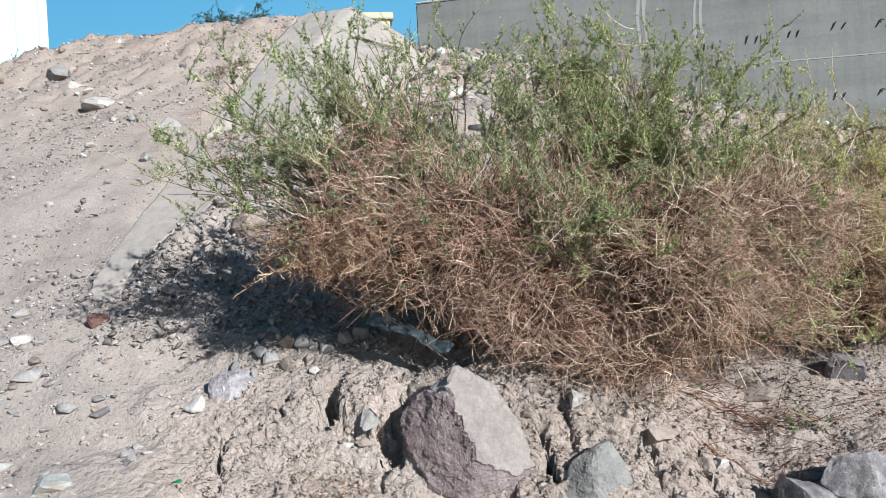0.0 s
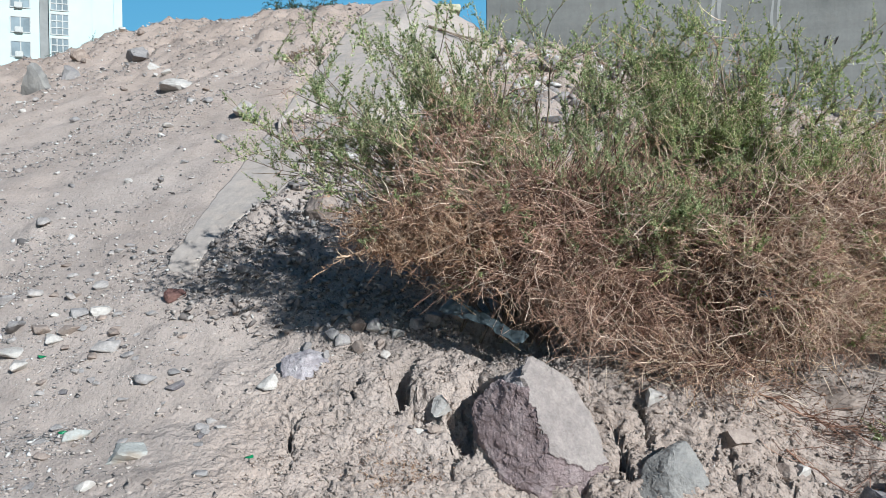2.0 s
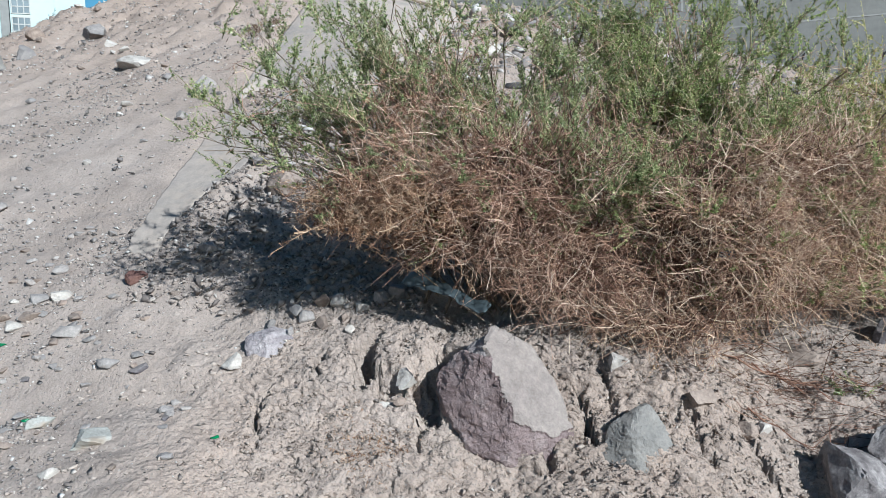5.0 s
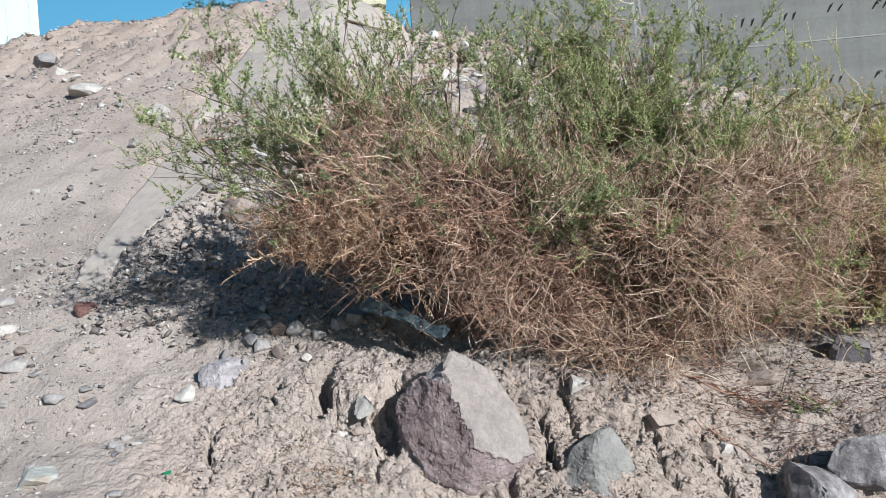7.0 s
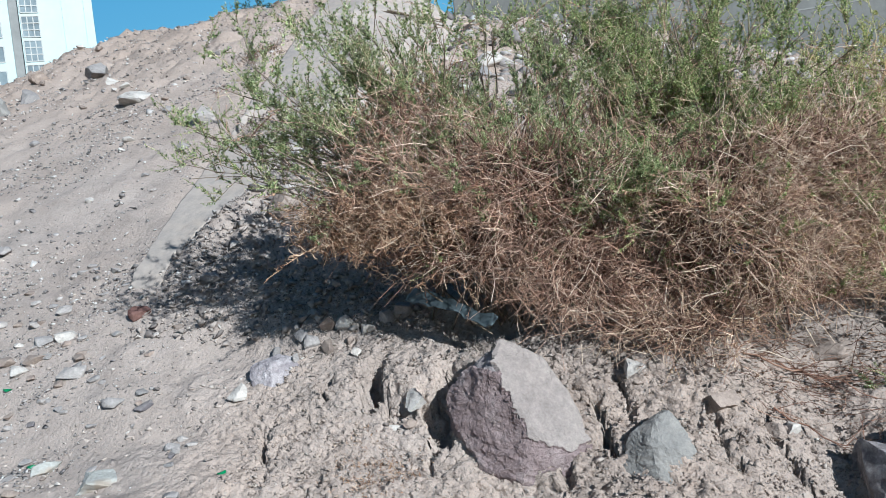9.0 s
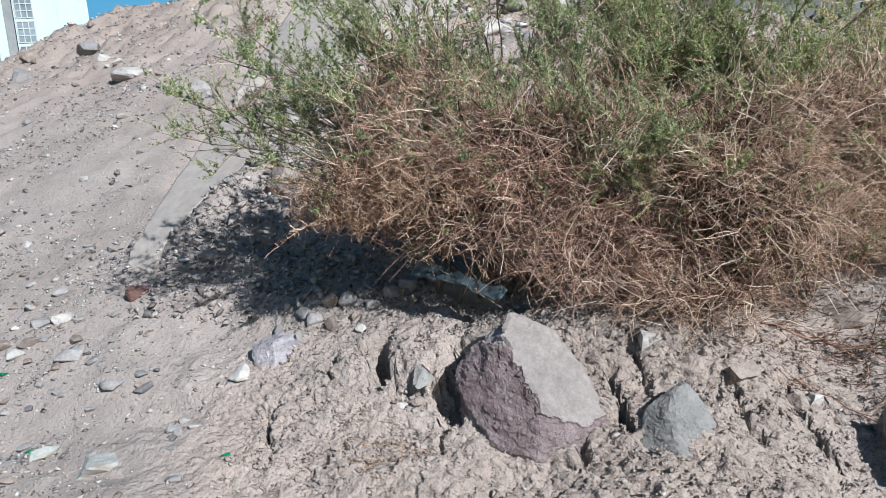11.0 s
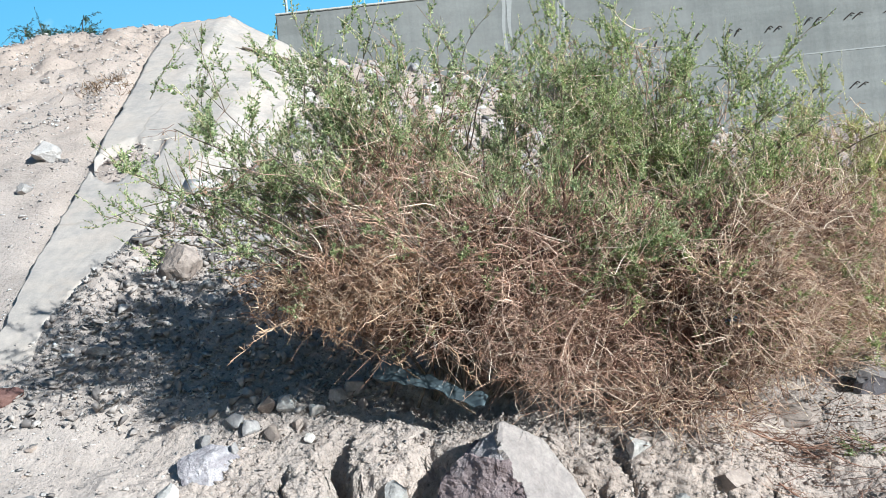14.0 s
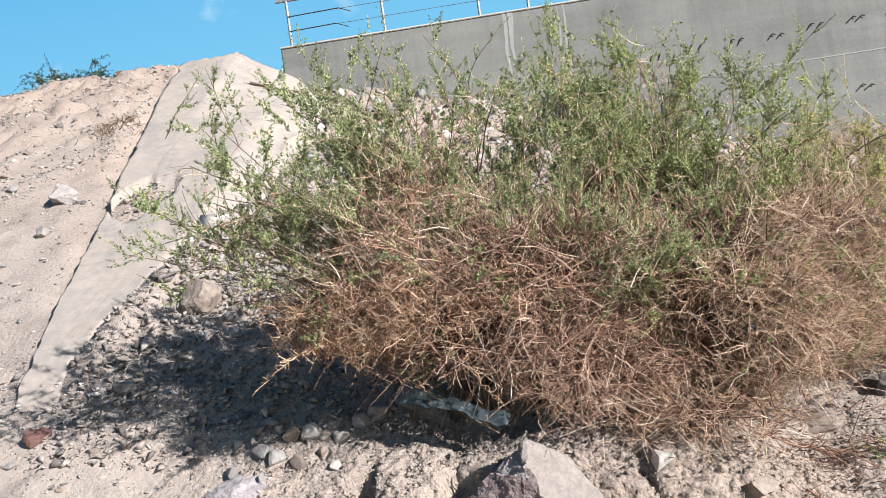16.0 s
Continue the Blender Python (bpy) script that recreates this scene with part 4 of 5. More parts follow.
# ---- concrete slab on the slope ----
def concrete_slab():
    left = ((4.4, -3.36), (5.05, -3.38), (5.5, -3.47), (6.2, -3.58), (6.87, -3.68), (7.57, -3.76), (8.68, -3.93), (9.33, -4.05), (10.45, -4.18))
    right = ((4.4, -3.12), (5.1, -3.08), (5.4, -2.98), (5.6, -2.87), (6.0, -2.78), (6.4, -2.68), (7.4, -2.5), (9.0, -2.3), (10.45, -2.35))
    yy = np.linspace(4.5, 10.45, 150)
    uu = np.linspace(0, 1, 60)
    U, Y = np.meshgrid(uu, yy)
    xl, xr = np.interp(Y, *zip(*left)), np.interp(Y, *zip(*right))
    edge = 0.09 * fbm(np.stack([Y * 1.1, 0 * Y, 0 * Y], -1).reshape(-1, 3), 4, 0.6, 61).reshape(Y.shape)
    chip = 0.035 * np.abs(fbm(np.stack([Y * 2.2, 0 * Y + 3, 0 * Y], -1).reshape(-1, 3), 5, 0.6, 62)).reshape(Y.shape)
    X = xl + (xr - xl) * U + edge * U + chip * (1 - step(0.0, 0.12, U))
    p = np.stack([X, Y, 0 * X], -1).reshape(-1, 3)
    plane = np.interp(Y, *zip(*BANK))
    ridge = step(7.5, 10.4, Y)
    drop = np.clip(X + 3.45, 0, None)
    Z = plane + 0.09 + ridge * (0.03 - 0.62 * drop) + 0.012 * fbm(p * 1.2, 4, 0.5, 71).reshape(X.shape)
    Z += 0.022 * ridge * fbm(p * 2.1, 3, 0.5, 72).reshape(X.shape) + 0.012 * (0.3 + U) * (np.abs(fbm(p * 3.5, 4, 0.62, 73)) - 0.3).reshape(X.shape)
    Z -= 0.17 * step(0.72, 1.0, U) + 0.20 * step(5.0, 4.5, Y)
    # where the surface has broken away down to the rubble
    rag = 0.16 * fbm(p * 4.5, 3, 0.6, 75).reshape(X.shape)
    Z -= 0.09 * step(0.15, -0.05, ((X + 3.40) / 0.24) ** 2 + ((Y - 6.86) / 0.34) ** 2 - 0.8 + 2.2 * rag)
    Z -= 0.05 * np.exp(-(((X + 3.68) / 0.05) ** 2) - ((Y - 9.43) / 0.05) ** 2)
    crease = X + 3.42 + 0.10 * (Y - 9.0) + 0.04 * fbm(p * 1.5, 2, 0.5, 76).reshape(X.shape)
    Z += ridge * (0.03 * np.exp(-np.abs(crease) / 0.12) - 0.11)
    top = np.stack([X, Y, Z], -1).reshape(-1, 3)
    low = top - np.array([0, -0.02, 0.32])
    n, m = X.shape
    i = np.arange(n * m).reshape(n, m)
    q = [np.stack([i[:-1, :-1], i[:-1, 1:], i[1:, 1:], i[1:, :-1]], -1).reshape(-1, 4)]
    k = n * m
    q.append(q[0][:, ::-1] + k)
    ring = np.concatenate([i[0, :-1], i[:-1, -1], i[-1, :0:-1], i[:0:-1, 0]])
    nxt = np.roll(ring, -1)
    q.append(np.stack([ring, ring + k, nxt + k, nxt], -1))
    ob = mesh_object("concrete_slab", np.concatenate([top, low]), np.concatenate(q), SLAB)
    tagged(ob, "long pale concrete slab laid up the slope with a broken edge", "slab")


concrete_slab()
rng = np.random.default_rng(8)
x, y = spread(1800, -3.75, -2.95, 6.2, 7.4, rng, lambda x, y: np.exp(-(((x + 3.38) / 0.15) ** 2) - ((y - 6.86) / 0.22) ** 2))
gravel("slab_rubble", x, y, rng.gamma(1.6, 0.009, len(x)).clip(0.005, 0.04), rng, HILL_CLOD, "crumbled grey stones in a broken patch of the concrete slab", z=np.interp(y, *zip(*BANK)) + 0.05)

# ---- retaining wall with its railing ----
WALL_Y, WALL_TOP, WALL_X = 17.86, 6.45, -4.58
bm = bmesh.new()
box(bm, WALL_X, 30.0, WALL_Y, WALL_Y + 0.4, 0.5, WALL_TOP - 0.04, 0.02)
wall = from_bmesh("wall_north", bm, WALL)
tagged(wall, "tall grey cast-concrete retaining wall with stains and stubs", "wall", kind="structure")
PALE = concrete_material("wall_cap", (0.55, 0.52, 0.47), (0.66, 0.63, 0.58), (0.5, 0.45, 0.4))
bm = bmesh.new()
box(bm, WALL_X - 0.01, 30.0, WALL_Y - 0.012, WALL_Y + 0.41, WALL_TOP - 0.039, WALL_TOP, 0.01)
part("coping", bm, PALE, wall, "thin pale mortar line along the top")
JOINT = concrete_material("joint_concrete", (0.36, 0.355, 0.335), (0.43, 0.42, 0.40), (0.36, 0.34, 0.31))
for z in (4.50, 2.55):
    bm = bmesh.new()
    box(bm, WALL_X + 0.02, 30.0, WALL_Y - 0.008, WALL_Y + 0.02, z - 0.012, z + 0.012)
    part("form_joint", bm, JOINT, wall, "thin pale form joint")
for x, w in ((0.10, 0.05), (0.22, 0.10), (1.20, 0.07), (1.32, 0.04)):
    bm = bmesh.new()
    n = 14
    prev = None
    for k in range(n):
        z = WALL_TOP - 0.05 - 1.5 * k / (n - 1)
        h = w * (0.5 + 0.5 * math.sin(3.1 * k / n + x * 9)) * 0.5 + 0.012
        c = x + 0.02 * math.sin(k * 0.6 + x * 5)
        row = [bm.verts.new((c - h, WALL_Y - 0.004, z)), bm.verts.new((c + h, WALL_Y - 0.004, z))]
        if prev:
            bm.faces.new((prev[0], row[0], row[1], prev[1]))
        prev = row
    part("lime_run", bm, JOINT, wall, "white lime run down the wall")
r = random.Random(4)
for row, z0 in enumerate((5.06, 3.9)):
    for k in range(16):
        x = 1.35 + 0.79 * k
        z = z0 + 0.035 * k * (1 - row) + r.uniform(-0.05, 0.05)
        lean = r.uniform(0.01, 0.04) + 0.016 * k
        for side in (0.0, r.uniform(0.15, 0.19)):
            bm = bmesh.new()
            a = Vector((x + side, WALL_Y - 0.004, z - 0.18))
            b = a + Vector((lean, -0.022, r.uniform(0.13, 0.18) - 0.008 * k))
            rod(bm, a, b, 0.011, 6)
            if k > 3:
                rod(bm, b, b + Vector((0.05, -0.01, -0.015 - 0.01 * (k % 3))), 0.011, 6)
            part("rebar_stub", bm, RUST, wall, "short rusty reinforcing stub")

rail = tagged(new("railing"), "galvanised steel railing with wires on top of the wall", "railing")
rail.matrix_world = pose(-4.36, WALL_Y + 0.15, WALL_TOP)
for x in [2.0 * k for k in range(16)] + [5.02]:
    bm = bmesh.new()
    rod(bm, (x, 0, -0.01), (x, 0, 1.0), 0.032, 12)
    box(bm, x - 0.07, x + 0.07, -0.07, 0.07, -0.002, 0.012)
    part("post", bm, GALV, rail)
bm = bmesh.new()
rod(bm, (-0.22, 0, 1.0), (30.0, 0, 1.0), 0.036, 12)
part("top_rail", bm, GALV, rail)
for z in (0.33, 0.64):
    bm = bmesh.new()
    rod(bm, (0.0, -0.03, z), (0.9 + z * 0.3, -0.03, z + 0.02), 0.012, 6)
    rod(bm, (0.9 + z * 0.3, -0.03, z + 0.02), (1.15 + z * 0.3, -0.03, z - 0.09), 0.009, 6)
    part("broken_wire", bm, RUST, rail, "broken rusty cable end")
    bm = bmesh.new()
    rod(bm, (1.0, -0.03, z + 0.01), (30, -0.03, z), 0.006, 5)
    part("wire", bm, WIRE, rail)


# ---- far tower block ----
WHITE = plain_material("white_render", (0.62, 0.75, 0.735), 0.8, 0, 0.4, 0.06)
GREYP = plain_material("grey_render", (0.30, 0.30, 0.29), 0.8, 0, 0.8, 0.15)
GLASS = plain_material("window_glass", (0.26, 0.31, 0.33), 0.12, 0, 0.3, 0.45)
FRAME = plain_material("window_frame", (0.55, 0.55, 0.52), 0.6)


def tower():
    tw = tagged(new("apartment_tower"), "tall white apartment tower with window columns", "building")
    right = Vector((-70.9, 90.0, 0))
    d = Vector((-70.9, 90, 0)).normalized()
    ang = math.degrees(math.atan2(d.y, d.x)) - 90
    tw.matrix_world = pose(right.x, right.y, 4.6, 0, 0, ang)
    H = 48.0
    bm = bmesh.new()
    box(bm, -8.5, 0, 0, 14, 0, H, 0.05)
    box(bm, -30, -9.6, 0, 14, 0, H, 0.05)
    part("wall", bm, WHITE, tw)
    bm = bmesh.new()
    box(bm, -9.6, -8.5, 0.8, 13, 0, H - 0.1)
    part("recess", bm, GREYP, tw, "dark grey recessed strip")
    for x in (-3.5, -0.95):
        bm = bmesh.new()
        box(bm, x - 0.06, x + 0.06, -0.10, 0.01, 0, H)
        part("rib", bm, WHITE, tw)
    z = -0.4
    while z < H - 2.6:
        for x0, x1, cols, rows in ((-8.3, -6.3, 3, 3), (-12.8, -10.6, 2, 1)):
            h = 2.55 if cols == 3 else 1.9
            bm = bmesh.new()
            box(bm, x0, x1, -0.05, 0.02, z, z + h)
            pane = part("window", bm, GLASS, tw)
            bm = bmesh.new()
            for k in range(cols + 1):
                x = x0 + (x1 - x0) * k / cols
                box(bm, x - 0.06, x + 0.06, -0.12, 0.0, z, z + h)
            for k in range(rows + 1):
                zz = z + h * k / rows
                box(bm, x0, x1, -0.121, 0.0, zz - 0.06, zz + 0.06)
            part("window_frame", bm, FRAME, pane)
            if cols == 2:
                bm = bmesh.new()
                box(bm, x0 + 0.5, x0 + 1.4, -0.5, -0.1, z - 0.1, z + 0.6, 0.05)
                part("air_conditioner", bm, FRAME, pane)
        z += 3.0


tower()
CREAM = plain_material("cream_render", (0.68, 0.62, 0.45), 0.8, 0, 0.6, 0.08)
bm = bmesh.new()
box(bm, -0.5, 0.5, -0.5, 0.5, 0, 4.75, 0.03)
box(bm, -0.62, 0.62, -0.62, 0.62, 4.75, 5.0, 0.03)
ob = from_bmesh("cream_tower", bm, CREAM)
ob.matrix_world = pose(-9.33, 30, 4.5, 0, 0, 20)
tagged(ob, "cream-coloured block top behind the slope", "building")


# ---- shrubs ----
def tubes(paths, radii, sides=3):
    """paths (N, K, 3), radii (N, K) -> verts, quads."""
    n, k, _ = paths.shape
    t = np.gradient(paths, axis=1)
    t /= np.linalg.norm(t, axis=2, keepdims=True) + 1e-9
    ref = np.where(np.abs(t[..., 2:]) > 0.9, np.array([1.0, 0, 0]), np.array([0, 0, 1.0]))
    a = np.cross(t, ref)
    a /= np.linalg.norm(a, axis=2, keepdims=True) + 1e-9
    b = np.cross(t, a)
    ang = np.arange(sides) * 2 * np.pi / sides
    ring = a[:, :, None] * np.cos(ang)[:, None] + b[:, :, None] * np.sin(ang)[:, None]
    v = paths[:, :, None] + ring * radii[:, :, None, None]
    i = np.arange(n * k * sides).reshape(n, k, sides)
    j = np.roll(i, -1, axis=2)
    f = np.stack([i[:, :-1], j[:, :-1], j[:, 1:], i[:, 1:]], -1)
    return v.reshape(-1, 3), f.reshape(-1, 4)


def blades(base, way, side, length, width):
    """Small leaves: a kite with its tip bent."""
    up = np.cross(way, side)
    l, w = length[:, None], width[:, None]
    v = np.stack([base, base + way * l * 0.5 + side * w * 0.5 + up * w * 0.1, base + way * l - up * l * 0.12, base + way * l * 0.5 - side * w * 0.5 + up * w * 0.1], 1)
    return v.reshape(-1, 3), np.arange(len(base) * 4).reshape(-1, 4)


def curve(a, b, bend, k, rng, wob):
    """Bezier paths a -> b with the middle moved by bend and a wobble."""
    t = np.linspace(0, 1, k)[None, :, None]
    m = (a + b) / 2 + bend
    p = (1 - t) ** 2 * a[:, None] + 2 * t * (1 - t) * m[:, None] + t**2 * b[:, None]
    w = rng.normal(size=(len(a), k, 3)) * wob * np.sin(np.pi * np.clip(t, 0.0, 1))
    return p + w


def in_lobes(lobes, n, rng, shell):
    vol = np.array([(l[3] * l[4] * l[5]) ** 0.7 for l in lobes])
    pick = rng.choice(len(lobes), n, p=vol / vol.sum())
    L = np.array([l[:6] for l in lobes])[pick]
    u = unit(rng.normal(size=(n, 3)))
    r = rng.uniform(0, 1, (n, 1)) ** shell
    return L[:, :3] + u * r * L[:, 3:6], u


def strands(start, way, length, k, rng, curl, pull=0.0):
    """Crooked strands: each wanders from start along way; pull bends it up."""
    n = len(start)
    p, d = start.copy(), unit(way)
    drift = rng.normal(size=(n, 3)) * curl * 0.6
    out = [p]
    for _ in range(k - 1):
        d = unit(d + drift + curl * rng.normal(size=(n, 3)) + np.array([0, 0, pull]))
        p = p + d * (length / (k - 1))[:, None]
        out.append(p)
    return np.stack(out, 1)


def leaves_along(paths, per, rng, size, spread_out=1.0):
    n, k, _ = paths.shape
    t = rng.uniform(0.05, 1.0, (n, per))
    x = t * (k - 1)
    i = np.minimum(x.astype(int), k - 2)
    f = (x - i)[..., None]
    rows = np.arange(n)[:, None]
    base = paths[rows, i] * (1 - f) + paths[rows, i + 1] * f
    tang = unit(paths[rows, i + 1] - paths[rows, i])
    rad = unit(np.cross(tang, rng.normal(size=tang.shape)))
    lw = unit(tang * 0.75 + rad * spread_out)
    side = unit(np.cross(lw, rng.normal(size=lw.shape)))
    ll = rng.uniform(*size, base.shape[:2]) * (1.15 - 0.55 * t)
    flat = lambda q: q.reshape(-1, 3)
    return flat(base), flat(lw), flat(side), ll.ravel()


def spikes(paths, gap, each, rng, size, width=0.38):
    """Tufts of small leaves at close nodes along the paths, one triangle a leaf."""
    n, k, _ = paths.shape
    length = np.linalg.norm(np.diff(paths, axis=1), axis=2).sum(1)
    total = int(length.sum() / gap)
    who = rng.choice(n, total, p=length / length.sum())
    t = rng.uniform(0.04, 1.0, total)
    x = t * (k - 1)
    i = np.minimum(x.astype(int), k - 2)
    f = (x - i)[:, None]
    base = paths[who, i] * (1 - f) + paths[who, i + 1] * f
    tang = unit(paths[who, i + 1] - paths[who, i])
    base, tang, t = np.repeat(base, each, 0), np.repeat(tang, each, 0), np.repeat(t, each)
    base = base + rng.normal(size=base.shape) * 0.0015
    rad = unit(np.cross(tang, rng.normal(size=tang.shape)))
    lw = unit(tang * rng.uniform(0.3, 1.2, (len(t), 1)) + rad)
    side = unit(np.cross(lw, rng.normal(size=lw.shape)))
    ll = (rng.uniform(*size, len(t)) * (1.2 - 0.55 * t) * np.repeat(rng.uniform(0.7, 1.5, n)[who], each))[:, None]
    v = np.stack([base - side * ll * width * 0.5 + lw * ll * 0.2, base + side * ll * width * 0.5 + lw * ll * 0.2, base + lw * ll], 1)
    return v.reshape(-1, 3), np.arange(len(t) * 3).reshape(-1, 3)


def join(*meshes):
    vs, fs, at = [], [], 0
    for v, f in meshes:
        vs.append(v)
        fs.append(f + at)
        at += len(v)
    return np.concatenate(vs), np.concatenate(fs)


def green_line(p):
    """How much of the growth at points p is still green, 0..1."""
    line = np.interp(p[:, 0], (-2.1, -1.7, -1.3, -0.9, -0.3, 0.25, 0.8, 1.4, 2.0), (1.42, 1.60, 1.66, 1.58, 1.58, 1.66, 1.58, 1.42, 1.28))
    patch = 0.50 * fbm(p * 1.9, 2, 0.5, 88) + 0.40 * fbm(p * 5.0, 2, 0.6, 89)
    sprig = np.exp(-((p[:, 0] - 0.50) ** 2 + (p[:, 2] - 1.02) ** 2) / 0.14**2) + np.exp(-((p[:, 0] + 0.32) ** 2 + (p[:, 2] - 1.42) ** 2) / 0.13**2)
    return np.clip(0.65 + 0.7 * sprig + 0.66 * (p[:, 2] - line) + 1.65 * patch + 0.35 * step(1.75, 2.1, p[:, 2]), 0.20, 0.97)


def clumped(p):
    """How likely growth is at points p: tufts of a hand's width with gaps between."""
    open_side = step(0.7, -0.3, p[:, 0])
    return np.clip(0.88 - 0.18 * open_side + (0.35 + 0.30 * open_side) * fbm(p * 5.5, 2, 0.5, 140), 0.10, 1) * (1 - 0.12 * step(-1.45, -1.85, p[:, 0]))


def flow(p, root):
    """The way the dead stalks lean at points p: outwards from the root, bent in bundles."""
    away = unit((p - root) * np.array([1.0, 0.9, 0.55]))
    turn = np.stack([fbm(p * 2.6 + s, 2, 0.5, 120 + s) for s in (0, 5, 11)], -1)
    return unit(away + 1.1 * turn * np.array([1, 0.6, 0.8]))


def arcs(start, way, length, k, rng, bend, wob):
    """Stalks bowed to one side by up to bend radians, with small kinks."""
    n = len(start)
    d = unit(way)
    side = unit(np.cross(d, rng.normal(size=(n, 3))))
    a = (rng.uniform(-1, 1, n) * bend / (k - 1))[:, None]
    p, out = start.copy(), [start]
    for _ in range(k - 1):
        d = unit(d + a * side + wob * rng.normal(size=(n, 3)))
        p = p + d * (length / (k - 1))[:, None]
        out.append(p)
    return np.stack(out, 1)


def along(paths, who, t):
    """Points and directions at the shares t of the paths numbered who."""
    k = paths.shape[1]
    x = t * (k - 1)
    i = np.minimum(x.astype(int), k - 2)
    f = (x - i)[:, None]
    return paths[who, i] * (1 - f) + paths[who, i + 1] * f, unit(paths[who, i + 1] - paths[who, i])


def taper(n, k, thick, thin, rng, vary=0.35):
    return np.linspace(thick, thin, k)[None] * rng.uniform(1 - vary, 1 + vary, (n, 1))


def shrub(root, crown, skirt, counts, seed, label, leaf=GREEN_LEAF, twig=DRY_TWIG, dry=DRY_LEAF, curled=(), spread_of_root=0.24, spires=34):
    """Stems fan out of the root and fork into limbs; the limbs carry leafy shoots above and bare dead ones below."""
    rng = np.random.default_rng(seed)
    stems, per_limb, tangle, stalks = counts
    root = np.array(root)
    thing = tagged(new("shrub"), label, "shrub", "shrubs on the bank")
    thing.matrix_world = pose(*root)

    def add(name, mesh, mat, label="", kind=""):
        ob = mesh_object(name, mesh[0] - root, mesh[1], mat)
        ob.parent = thing
        tagged(ob, label, kind=kind)
        return ob

    # stems and their limbs
    goal, _ = in_lobes(crown + crown + skirt, stems, rng, 0.25)
    start = root + rng.normal(size=(stems, 3)) * np.array([spread_of_root * 0.8, 0.12, 0.0]) - np.array([0, -0.05, 0.06])
    bend = np.array([0, 0, 0.20]) + rng.normal(size=(stems, 3)) * 0.12 + 0.14 * (goal - root) * np.array([1, 1, 0])
    bp = curve(start, goal, bend, 14, rng, 0.008)
    # low stems keep behind the dead skirt
    low = ((bp[:, :, 2] < root[2] + 0.30) & (bp[:, :, 0] < root[0] - 0.22)).any(1)
    bp[low] += np.sin(np.pi * np.linspace(0, 1, 14))[None, :, None] * np.array([0, 0.25, 0.10])
    m = stems * 7
    who = np.arange(m) % stems
    at, tang = along(bp, who, rng.uniform(0.30, 1.0, m))
    limb = arcs(at, tang + 0.55 * rng.normal(size=(m, 3)) + np.array([0, -0.08, 0.16]), rng.uniform(0.14, 0.38, m), 8, rng, 0.8, 0.05)
    add("branchwork", join(tubes(bp, taper(stems, 14, 0.0065, 0.0020, rng), 4), tubes(limb, taper(m, 8, 0.0022, 0.0010, rng), 4)), BARK, "thin grey-brown woody branches")

    # shoots on the limbs
    n = m * per_limb
    who = np.arange(n) % m
    t = rng.uniform(0.12, 1.0, n)
    at, tang = along(limb, who, t)
    way = unit(0.60 * tang + 0.42 * rng.normal(size=(n, 3)) + np.array([0, 0, 0.38]))
    length = rng.uniform(0.05, 0.17, n) * rng.uniform(0.7, 1.25, n)
    keep = rng.uniform(size=n) < clumped(at + 0.5 * way * length[:, None])
    at, way, length = at[keep], way[keep], length[keep]
    alive = rng.uniform(size=len(at)) < green_line(at + 0.5 * way * length[:, None])
    leafy_side = step(-1.15, -1.5, at[:, 0]) * step(1.55, 1.7, at[:, 2])
    stays = alive | (rng.uniform(size=len(at)) > 0.75 * leafy_side)
    at, way, length, alive = at[stays], way[stays], length[stays], alive[stays]
    g = strands(at[alive], way[alive], length[alive], 6, rng, 0.13, 0.08)
    # tall single shoots that stand clear of the crown
    top, out = in_lobes(crown, spires * 6, rng, 0.10)
    top = top[out[:, 2] > 0.25][:spires]
    tall = strands(top, rng.normal(size=(len(top), 3)) * 0.45 + np.array([0, 0, 1.0]), rng.uniform(0.12, 0.36, len(top)), 6, rng, 0.10, 0.04)
    pick = rng.integers(0, len(tall), len(tall) * 4)
    a2, t2 = along(tall, pick, rng.uniform(0.1, 0.9, len(pick)))
    side = strands(a2, t2 + 0.7 * rng.normal(size=a2.shape), rng.uniform(0.03, 0.12, len(a2)), 6, rng, 0.14, 0.06)
    g = np.concatenate([g, tall, side])
    pick = rng.integers(0, len(g), int(len(g) * 0.8))
    a3, t3 = along(g, pick, rng.uniform(0.15, 0.95, len(pick)))
    tw = strands(a3, t3 + 0.75 * rng.normal(size=a3.shape) + np.array([0, 0, 0.2]), rng.uniform(0.025, 0.085, len(a3)), 3, rng, 0.15, 0.1)
    add("stemwork", join(tubes(g[:, (0, 2, 5)], taper(len(g), 3, 0.0016, 0.0009, rng)), tubes(tw[:, ::2], taper(len(tw), 2, 0.0011, 0.0007, rng))), GREEN_TWIG, "thin pale green shoots", "stuff")
    add("foliage", join(spikes(g, 0.0050, 2, rng, (0.008, 0.014), 0.52), spikes(tw, 0.0054, 2, rng, (0.007, 0.013), 0.52)), leaf, "small narrow green leaves", "stuff")
    dead = strands(at[~alive], way[~alive] - np.array([0, 0, 0.15]), length[~alive] * 1.2, 6, rng, 0.16)
    add("dead_growth", tubes(dead[:, (0, 2, 4, 5)], taper(len(dead), 4, 0.0019, 0.0009, rng)), twig, "withered brown shoots", "stuff")

    # dead stalks bowed out from the root, and the tangle of twigs that they carry
    goal, _ = in_lobes(skirt, stalks, rng, 0.18)
    start = root + rng.normal(size=(stalks, 3)) * np.array([spread_of_root * 1.2, 0.10, 0.03])
